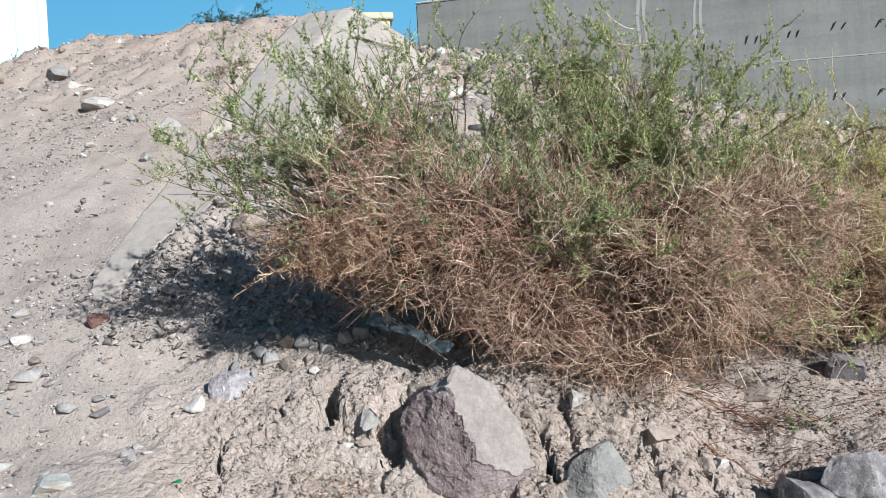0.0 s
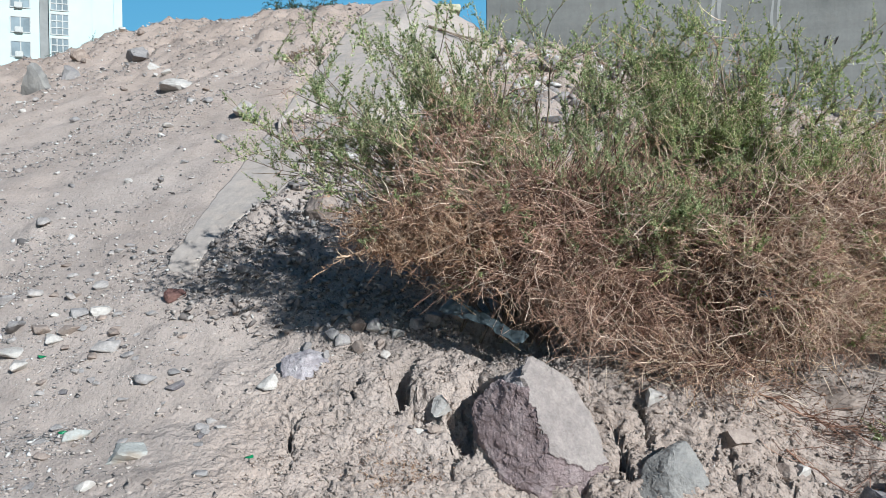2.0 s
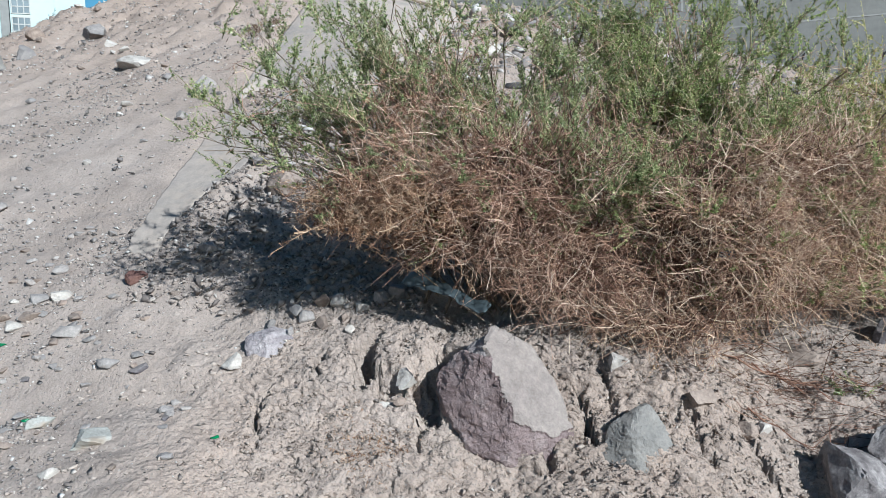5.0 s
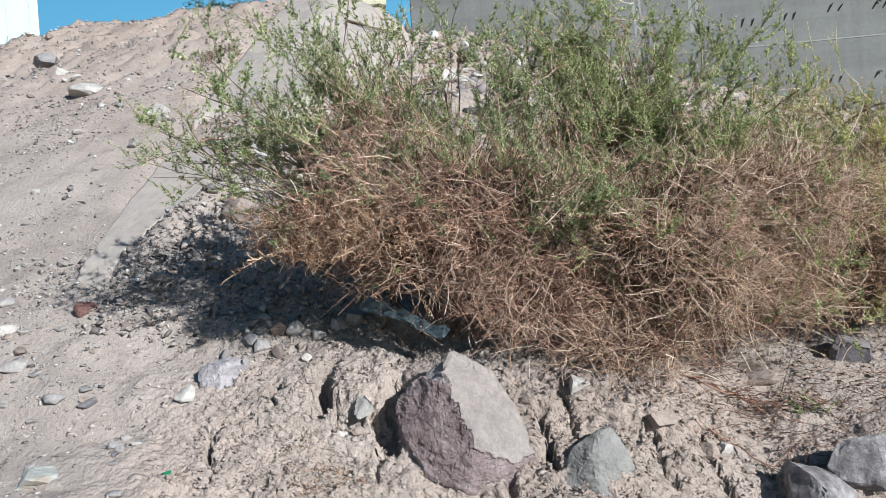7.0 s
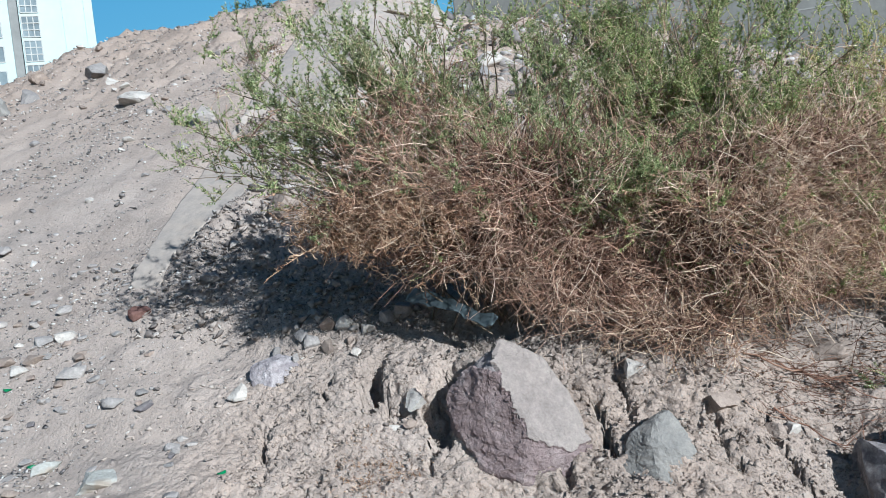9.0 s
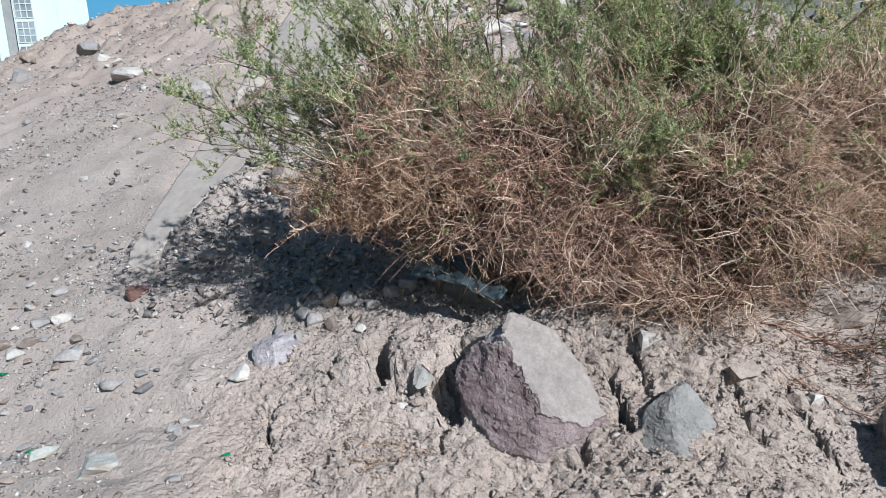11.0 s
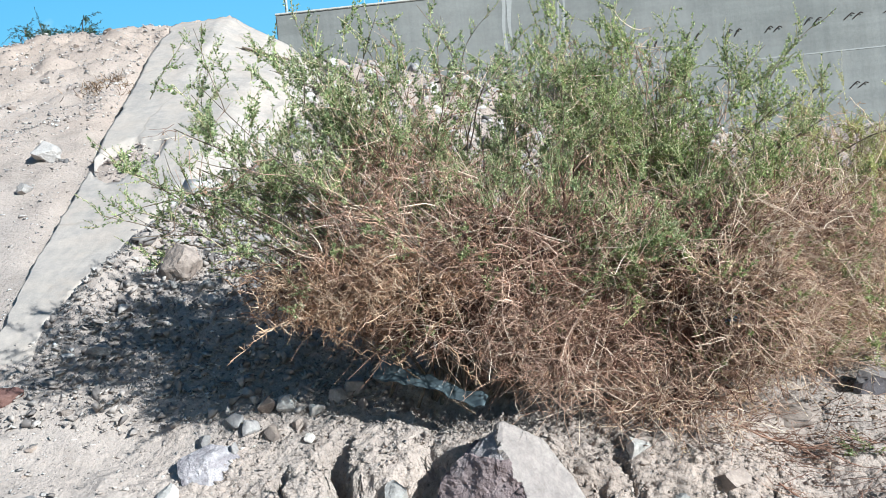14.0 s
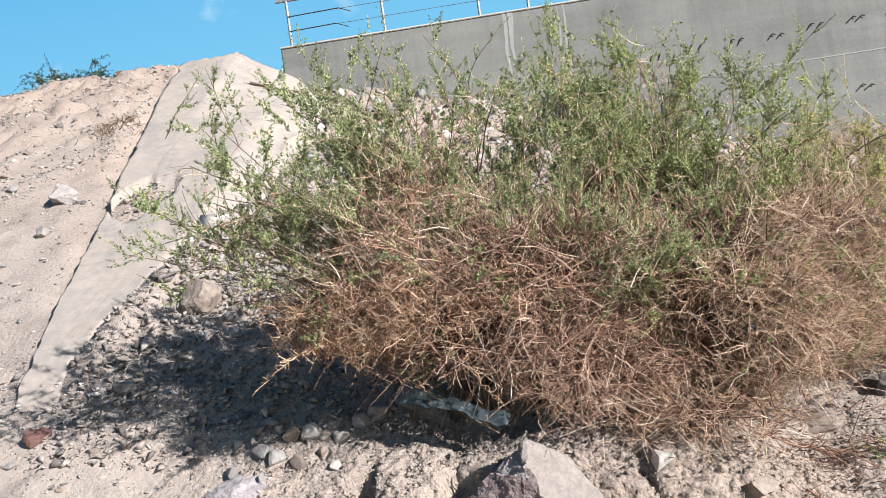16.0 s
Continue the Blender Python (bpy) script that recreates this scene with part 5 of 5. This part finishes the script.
    wp = curve(start, goal + 0.12 * unit(goal - root), np.array([0, -0.03, 0.10]) + 0.30 * np.abs(goal - root)[:, :1] * np.array([0, 0, 1]) + rng.normal(size=(stalks, 3)) * np.array([0.15, 0.10, 0.06]), 12, rng, 0.012)
    wp = wp[~((wp[:, :, 2] < root[2] + 0.26) & (wp[:, :, 0] < root[0] - 0.25)).any(1)]
    add("bleached_straw", tubes(wp, taper(len(wp), 12, 0.0026, 0.0011, rng), 4), STRAW, "long bleached bare stalks", "stuff")
    at, _ = in_lobes(skirt + skirt + crown, tangle * 4, rng, 0.24)
    at = at[(rng.uniform(size=len(at)) > green_line(at) * 0.75) & (rng.uniform(size=len(at)) < clumped(at) * (1 - 0.9 * step(-1.15, -1.5, at[:, 0]) * step(1.55, 1.7, at[:, 2])) * (1 - 0.75 * step(1.70, 2.15, at[:, 2])))][:tangle]
    n = len(at)
    way = unit(flow(at, root) + 0.75 * rng.normal(size=(n, 3)))
    length = rng.uniform(0.08, 0.34, n) * rng.uniform(0.7, 1.3, n)
    dp = arcs(at - way * length[:, None] * 0.5, way, length, 5, rng, 2.2, 0.20)
    m = int(n * 1.1)
    who = rng.integers(0, n, m)
    a2, t2 = along(dp, who, rng.uniform(0.1, 1.0, m))
    cp = arcs(a2, t2 + 0.6 * rng.normal(size=(m, 3)), rng.uniform(0.03, 0.12, m), 3, rng, 1.8, 0.26)
    add("dead_tangle", join(tubes(dp, taper(n, 5, 0.0015, 0.0008, rng, 0.5)), tubes(cp, taper(m, 3, 0.0012, 0.0007, rng))), twig, "tangled mauve-brown dead stalks", "stuff")
    # darker, thicker twigs that fill the inside
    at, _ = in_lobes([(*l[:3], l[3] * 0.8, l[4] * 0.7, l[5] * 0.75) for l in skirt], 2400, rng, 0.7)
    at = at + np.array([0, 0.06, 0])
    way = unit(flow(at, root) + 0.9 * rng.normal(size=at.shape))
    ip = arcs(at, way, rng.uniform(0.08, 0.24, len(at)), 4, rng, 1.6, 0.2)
    add("dark_wood", tubes(ip, taper(len(at), 4, 0.0030, 0.0015, rng)), DARK_WOOD, "darker, thicker twigs inside", "stuff")
    add("withered_leaves", join(spikes(dead, 0.022, 2, rng, (0.006, 0.012), 0.5), spikes(cp, 0.030, 2, rng, (0.006, 0.012), 0.5)), dry, "crumpled brown dead leaves", "stuff")
    # crinkled dry growth
    if curled:
        at, _ = in_lobes(list(curled), 560, rng, 0.40)
        way = unit(flow(at, root) + 0.6 * rng.normal(size=at.shape))
        length = rng.uniform(0.06, 0.18, len(at))
        op = strands(at - way * length[:, None] * 0.5, way, length, 8, rng, 0.48)
        who = rng.integers(0, len(op), len(op) * 6)
        a2, t2 = along(op, who, rng.uniform(0.0, 1.0, len(who)))
        oc = strands(a2, t2 + 0.9 * rng.normal(size=a2.shape), rng.uniform(0.025, 0.07, len(who)), 4, rng, 0.80)
        add("curled_growth", join(tubes(op, taper(len(op), 8, 0.0019, 0.0011, rng)), tubes(oc, taper(len(oc), 4, 0.0016, 0.0010, rng))), ORANGE_LEAF, "crinkled orange-tan dry twigs", "stuff")
    return thing


overhang = shrub((-0.82, 4.62, 0.95), [(-1.90, 3.83, 2.00, 0.22, 0.18, 0.24), (-1.83, 3.86, 2.10, 0.26, 0.20, 0.26), (-1.90, 3.82, 1.86, 0.30, 0.22, 0.18), (-1.84, 3.84, 1.92, 0.30, 0.22, 0.22), (-1.50, 4.00, 1.92, 0.42, 0.32, 0.32), (-1.52, 3.98, 1.94, 0.42, 0.30, 0.30), (-1.30, 4.15, 2.10, 0.50, 0.36, 0.36), (-0.78, 4.45, 2.05, 0.55, 0.42, 0.42), (-1.05, 4.20, 1.70, 0.6, 0.38, 0.33), (-0.55, 4.2, 1.54, 0.45, 0.28, 0.25)],
      [(-1.45, 4.08, 1.50, 0.36, 0.24, 0.15), (-0.85, 4.15, 1.40, 0.50, 0.26, 0.26), (-0.50, 4.18, 1.16, 0.40, 0.24, 0.22), (-0.7, 4.05, 1.6, 0.5, 0.22, 0.2), (-1.12, 4.30, 1.30, 0.36, 0.22, 0.12)], (104, 11, 3900, 60), 1, "spreading half-dead green shrub overhanging the scarp",
      curled=[(-1.50, 3.97, 1.50, 0.32, 0.16, 0.12), (-1.20, 3.95, 1.50, 0.34, 0.16, 0.16), (-1.45, 4.02, 1.40, 0.22, 0.12, 0.06)])
shrub((0.12, 4.90, 0.90), [(-0.22, 4.80, 2.14, 0.44, 0.36, 0.42), (-0.25, 4.78, 2.18, 0.42, 0.32, 0.38), (-0.16, 4.82, 2.12, 0.46, 0.34, 0.38), (0.26, 4.82, 1.88, 0.62, 0.44, 0.38), (-0.35, 4.72, 1.8, 0.4, 0.35, 0.4), (0.38, 4.5, 1.35, 0.6, 0.3, 0.33), (0.55, 4.55, 1.1, 0.4, 0.25, 0.2)],
      [(0.00, 4.32, 1.20, 0.58, 0.30, 0.36), (0.34, 4.5, 1.07, 0.40, 0.30, 0.20), (0.40, 4.55, 1.45, 0.6, 0.34, 0.25), (-0.10, 4.22, 0.88, 0.40, 0.2, 0.12), (0.45, 4.5, 1.52, 0.55, 0.25, 0.28), (0.05, 4.28, 1.46, 0.48, 0.24, 0.30)], (104, 14, 6400, 120), 2, "tall green shrub with a dry mauve-brown underside", OLIVE_LEAF, MID_TWIG, TAN_LEAF, spread_of_root=0.34)
shrub((1.25, 5.40, 0.88), [(1.0, 5.15, 1.78, 0.56, 0.42, 0.38), (0.85, 4.85, 1.46, 0.45, 0.3, 0.34), (1.75, 5.4, 1.60, 0.62, 0.45, 0.46)],
      [(1.12, 5.0, 1.24, 0.62, 0.30, 0.30), (1.85, 5.25, 1.14, 0.60, 0.32, 0.32), (1.0, 4.92, 1.00, 0.45, 0.22, 0.10), (0.85, 4.75, 1.30, 0.5, 0.28, 0.30)], (84, 14, 4000, 100), 3, "greenish-yellow shrub with a rust-brown dry base", YELLOW_LEAF, GOLD_TWIG, TAN_LEAF,
      curled=[(1.75, 5.05, 1.05, 0.4, 0.18, 0.12), (1.25, 4.85, 1.15, 0.4, 0.18, 0.12)], spread_of_root=0.34)

# bare sprigs that hang free of the overhanging shrub
rng = np.random.default_rng(71)
base = np.array(overhang.matrix_world.translation)
SPRIGS = (((-1.46, 4.00, 1.42), (-1.79, 3.73, 1.27), 0.05), ((-1.40, 4.02, 1.40), (-1.70, 3.80, 1.36), 0.03), ((-1.50, 4.08, 1.30), (-1.26, 4.12, 1.145), 0.01), ((-1.25, 4.12, 1.15), (-1.17, 4.08, 1.20), -0.04), ((-1.02, 4.05, 1.22), (-0.90, 3.93, 1.06), 0.0))
for a, b, lift in SPRIGS:
    a, b = np.array([a]), np.array([b])
    line = curve(a, b, np.array([[0, 0, lift]]), 14, rng, 0.010)
    m = 26 if lift in (0.05, 0.03) else 6
    a2, t2 = along(line, np.zeros(m, int), rng.uniform(0.15, 1.0, m))
    bits = strands(a2, t2 + 0.9 * rng.normal(size=a2.shape), rng.uniform(0.02, 0.07, m), 6, rng, 0.45)
    v, f = join(tubes(line, np.linspace(0.0026, 0.0014, 14)[None], 5), tubes(bits, taper(m, 6, 0.0020, 0.0012, rng)))
    ob = mesh_object("sprig", v - base, f, ORANGE_LEAF)
    ob.parent = overhang
    tagged(ob, "bare crinkled tan sprig")


# ---- litter ----
def sheet():
    """A crumpled strip of dark plastic under the shrub."""
    n, m = 40, 14
    u, v = np.meshgrid(np.linspace(0, 1, n), np.linspace(0, 1, m), indexing="ij")
    x = -1.36 + 0.46 * u + 0.03 * v
    y = 4.26 - 0.16 * u + 0.05 * v
    z = 1.09 - 0.14 * u + 0.07 * v * (1 - 0.5 * u)
    p = np.stack([x, y, z], -1).reshape(-1, 3)
    p = p + 0.02 * np.stack([fbm(p * 9, 3, 0.6, 5), fbm(p * 9 + 7, 3, 0.6, 6), fbm(p * 9 + 3, 3, 0.6, 7)], -1)
    i = np.arange(n * m).reshape(n, m)
    q = np.stack([i[:-1, :-1], i[:-1, 1:], i[1:, 1:], i[1:, :-1]], -1).reshape(-1, 4)
    ob = mesh_object("plastic_sheet", p, q, PLASTIC, True)
    ob.modifiers.new("thickness", "SOLIDIFY").thickness = 0.003
    tagged(ob, "crumpled grey-green plastic sheet caught under the shrub", "litter")


def scrap(x, y, z, s, mat, seed, label):
    n = 9
    u, v = np.meshgrid(np.linspace(-1, 1, n), np.linspace(-1, 1, n), indexing="ij")
    p = np.stack([u * s, v * s * 0.4, v * s * 0.5], -1).reshape(-1, 3)
    p = p + 0.45 * s * np.stack([fbm(p / s + seed, 3, 0.6, seed), fbm(p / s + 5, 3, 0.6, seed), fbm(p / s + 9, 3, 0.6, seed)], -1)
    i = np.arange(n * n).reshape(n, n)
    q = np.stack([i[:-1, :-1], i[:-1, 1:], i[1:, 1:], i[1:, :-1]], -1).reshape(-1, 4)
    ob = mesh_object("plastic_scrap", p, q, mat, True)
    ob.location = (x, y, z)
    ob.modifiers.new("thickness", "SOLIDIFY").thickness = 0.002
    tagged(ob, label, "litter")


PLASTIC = plain_material("grey_plastic", (0.10, 0.125, 0.135), 0.3, 0, 9, 0.5)
WHITE_P = plain_material("white_plastic", (0.72, 0.73, 0.74), 0.4, 0, 9, 0.15)
BLUE_P = plain_material("blue_plastic", (0.22, 0.36, 0.50), 0.4, 0, 9, 0.2)
GREEN_G = plain_material("green_glass", (0.02, 0.22, 0.09), 0.15, 0, 9, 0.2)
sheet()
scrap(0.28, 4.40, 1.37, 0.03, WHITE_P, 3, "crumpled white plastic scrap snagged in the shrub")
scrap(0.19, 4.36, 1.18, 0.035, BLUE_P, 4, "pale blue plastic scrap snagged in the shrub")
scrap(-2.52, 5.2, 1.40, 0.05, BLUE_P, 5, "pale blue plastic scrap lying in the shade")
stone("glass_shard", -2.10, 3.70, (0.06, 0.035, 0.03), GREEN_G, "piece of green bottle glass on the soil", 6, (0, 0, 30), 0.3, 8, 1)
stone("glass_shard", -3.20, 3.74, (0.06, 0.04, 0.03), GREEN_G, "piece of green bottle glass on the soil", 8, (0, 0, 10), 0.3, 8, 1)
stone("glass_shard", -3.72, 4.17, (0.07, 0.05, 0.03), GREEN_G, "piece of green bottle glass on the soil", 7, (0, 0, 70), 0.3, 8, 1)

# low dry growth on the scarp
rg = np.random.default_rng(33)
n = 900
x, y = rg.normal(-1.40, 0.10, n), rg.normal(3.78, 0.08, n)
st = np.stack([x, y, ground(x, y)], -1)
p = strands(st, np.stack([rg.normal(size=n), rg.normal(size=n) - 0.3, 0.9 + 0 * x], -1), rg.uniform(0.006, 0.022, n), 5, rg, 0.3)
ob = mesh_object("dry_tuft", *tubes(p, np.linspace(0.0016, 0.0008, 5)[None] * np.ones((n, 1))), DRY_LEAF)
tagged(ob, "low rust-coloured dried weeds on the scarp", "weeds", kind="stuff")
n = 380
x, y = rg.uniform(-0.25, 1.9, n), rg.uniform(4.12, 4.85, n)
x = x + 0.6 * (y - 4.2)
st = np.stack([x, y, ground(x, y) + 0.012], -1)
p = strands(st, np.stack([rg.normal(size=n), 0.5 * rg.normal(size=n) - 0.2, 0.10 + 0 * x], -1), rg.uniform(0.05, 0.32, n), 7, rg, 0.10)
p[:, :, 2] = np.maximum(p[:, :, 2], ground(p[:, :, 0], p[:, :, 1]).reshape(p.shape[:2]) + 0.004)
ob = mesh_object("twig_litter", *tubes(p, np.linspace(0.0016, 0.0008, 7)[None] * rg.uniform(0.6, 1.4, (n, 1))), DARK_WOOD)
tagged(ob, "dark brown dead twigs strewn on the soil below the shrubs", "twigs", kind="stuff")
x, y = spread(8500, -0.3, 2.6, 4.1, 5.6, rg, lambda x, y: np.exp(-((y - 4.45 - 0.30 * np.clip(x, 0, 3)) / 0.28) ** 2))
crumbs = gravel("leaf_litter", x, y, rg.gamma(1.5, 0.006, len(x)).clip(0.004, 0.02), rg, LITTER, "tan crumbs of dead leaves under the shrubs", 0.5, -0.2, shapes=CRUMBS)


def fallen_branch(a, b, width, n, seed, label):
    """A dead branch that lies on the soil: a stem with forked brittle twigs a little above the ground."""
    rng = np.random.default_rng(seed)
    t = np.linspace(0, 1, 12)
    x = a[0] + (b[0] - a[0]) * t + 0.012 * rng.normal(size=12)
    y = a[1] + (b[1] - a[1]) * t + 0.012 * rng.normal(size=12)
    stem = np.stack([x, y, ground(x, y) + 0.012 + 0.05 * np.sin(np.pi * t)], -1)[None]
    at, way = along(stem, np.zeros(n, int), rng.uniform(0.02, 1.0, n))
    twigs = strands(at, way * rng.choice([1.0, 1.0, -0.6], (n, 1)) + rng.normal(size=(n, 3)) * np.array([0.3, 0.3, 0.25]), rng.uniform(0.06, width, n), 6, rng, 0.16)
    who = rng.integers(0, n, 4 * n)
    at, way = along(twigs, who, rng.uniform(0.1, 1.0, 4 * n))
    small = strands(at, way + 0.7 * rng.normal(size=at.shape), rng.uniform(0.02, 0.06, 4 * n), 4, rng, 0.3)
    for p in (twigs, small):
        p[:, :, 2] = np.maximum(p[:, :, 2], ground(p[:, :, 0], p[:, :, 1]).reshape(p.shape[:2]) + 0.004)
    v, f = join(tubes(stem, np.linspace(0.0042, 0.0018, 12)[None], 5), tubes(twigs, taper(n, 6, 0.0020, 0.0011, rng)), tubes(small, taper(4 * n, 4, 0.0014, 0.0009, rng)))
    root = stem[0, 0]
    ob = mesh_object("fallen_branch", v - root, f, DARK_WOOD)
    ob.matrix_world = pose(*root)
    tagged(ob, label, "branch", "dead branches on the soil")


fallen_branch((0.16, 4.42), (0.80, 4.47), 0.24, 34, 51, "dark dead branch lying on the soil below the shrub")
fallen_branch((0.30, 4.50), (0.66, 4.36), 0.18, 16, 52, "dark forked dead branch lying on the soil")
fallen_branch((0.24, 4.12), (0.62, 4.10), 0.16, 14, 53, "thin dead branch lying beside the granite rocks")


def fresh_weed(x, y, width, n, seed, label):
    """A low tuft of leafy green shoots."""
    rng = np.random.default_rng(seed)
    root = np.array([x, y, top_of(x, y)])
    thing = tagged(new("weed"), label, "weed")
    thing.matrix_world = pose(*root)
    px, py = rng.normal(x, width * 0.5, n), rng.normal(y, width * 0.25, n)
    st = np.stack([px, py, ground(px, py)], -1)
    p = strands(st, np.stack([1.1 * rng.normal(size=n), 0.5 * rng.normal(size=n) - 0.3, 0.7 + 0 * px], -1), rng.uniform(0.06, 0.17, n), 6, rng, 0.14)
    for name, (v, f), mat in (("stemwork", tubes(p, taper(n, 6, 0.0016, 0.0009, rng)), GREEN_TWIG), ("foliage", spikes(p, 0.004, 2, rng, (0.009, 0.016), 0.52), GREEN_LEAF)):
        ob = mesh_object(name, v - root, f, mat)
        ob.parent = thing
        tagged(ob, kind="stuff")


fresh_weed(0.72, 4.42, 0.09, 7, 42, "sparse green weed shoots on the dry soil")

for wx, wy, wn, wr in ((-4.24, 8.34, 90, 0.10), (-4.02, 8.52, 120, 0.08)):
    x, y = rg.normal(wx, wr, wn), rg.normal(wy, wr, wn)
    st = np.stack([x, y, ground(x, y)], -1)
    p = strands(st, np.stack([rg.normal(size=wn), rg.normal(size=wn), 0.7 + 0 * x], -1), rg.uniform(0.04, 0.10, wn), 5, rg, 0.25)
    root = np.array([wx, wy, top_of(wx, wy)])
    v, f = join(tubes(p, np.linspace(0.004, 0.002, 5)[None] * np.ones((wn, 1))))
    ob = mesh_object("weed_clump", v - root, f, DEAD_WEED)
    ob.matrix_world = pose(*root)
    tagged(ob, "dry brown weed clump beside the slab's edge", "weeds", "weeds by the slab", "stuff")


# ---- sticks on the slab's flank and far trees behind the brow ----
for k, (x, z) in enumerate(((-3.31, 3.84), (-3.17, 3.82), (-3.02, 3.77), (-3.22, 3.72))):
    bm = bmesh.new()
    rod(bm, (x, 9.6, z), (x + 0.72 - 0.1 * k, 9.75, z - 0.20 - 0.02 * k), 0.011, 6, 0.006)
    ob = from_bmesh("dead_stick", bm, BARK)
    tagged(ob, "dry brown stick lying on the rubble", "stick", "sticks on the rubble")


def acacia(x, y, height, width, sprays, seed, label):
    rng = np.random.default_rng(seed)
    z = top_of(x, y)
    root = np.array([x, y, z])
    thing = tagged(new("acacia_tree"), label, "tree", "trees behind the brow")
    thing.matrix_world = pose(*root)
    n = 18
    goal = root + np.stack([rng.uniform(-width, width, n), rng.uniform(-width, width, n), height * rng.uniform(0.90, 1.0, n)], -1)
    bp = curve(root + 0 * goal - np.array([0, 0, 0.1]), goal, np.array([0, 0, 0.20 * height]) * np.ones((n, 1)), 12, rng, 0.05)
    v, f = tubes(bp, np.linspace(0.06, 0.014, 12)[None] * np.ones((n, 1)), 5)
    ob = mesh_object("trunk", v - root, f, BARK)
    ob.parent = thing
    m = sprays
    pick, j = rng.integers(0, n, m), rng.integers(7, 12, m)
    sp = strands(bp[pick, j], rng.normal(size=(m, 3)) * np.array([1, 1, 0.3]) + np.array([0.5, 0, 0.35]), rng.uniform(0.4, 1.0, m), 8, rng, 0.12, -0.11)
    base, lw, side, ll = leaves_along(sp, 20, rng, (0.08, 0.15))
    v, f = join(blades(base, lw, side, ll, ll * 0.3), tubes(sp, np.linspace(0.012, 0.004, 8)[None] * np.ones((m, 1))))
    ob = mesh_object("crown", v - root, f, TREE_LEAF)
    ob.parent = thing


TREE_LEAF = island_material("acacia_leaves", [(0.0, (0.02, 0.04, 0.03)), (0.6, (0.05, 0.085, 0.055)), (1.0, (0.10, 0.13, 0.08))], 0.7, 0.2)
acacia(-14.9, 30.0, 5.75, 1.2, 420, 11, "dark green acacia top showing over the brow")
acacia(-20.1, 24.0, 3.35, 0.7, 26, 12, "sparse bare acacia behind the brow near the tower")
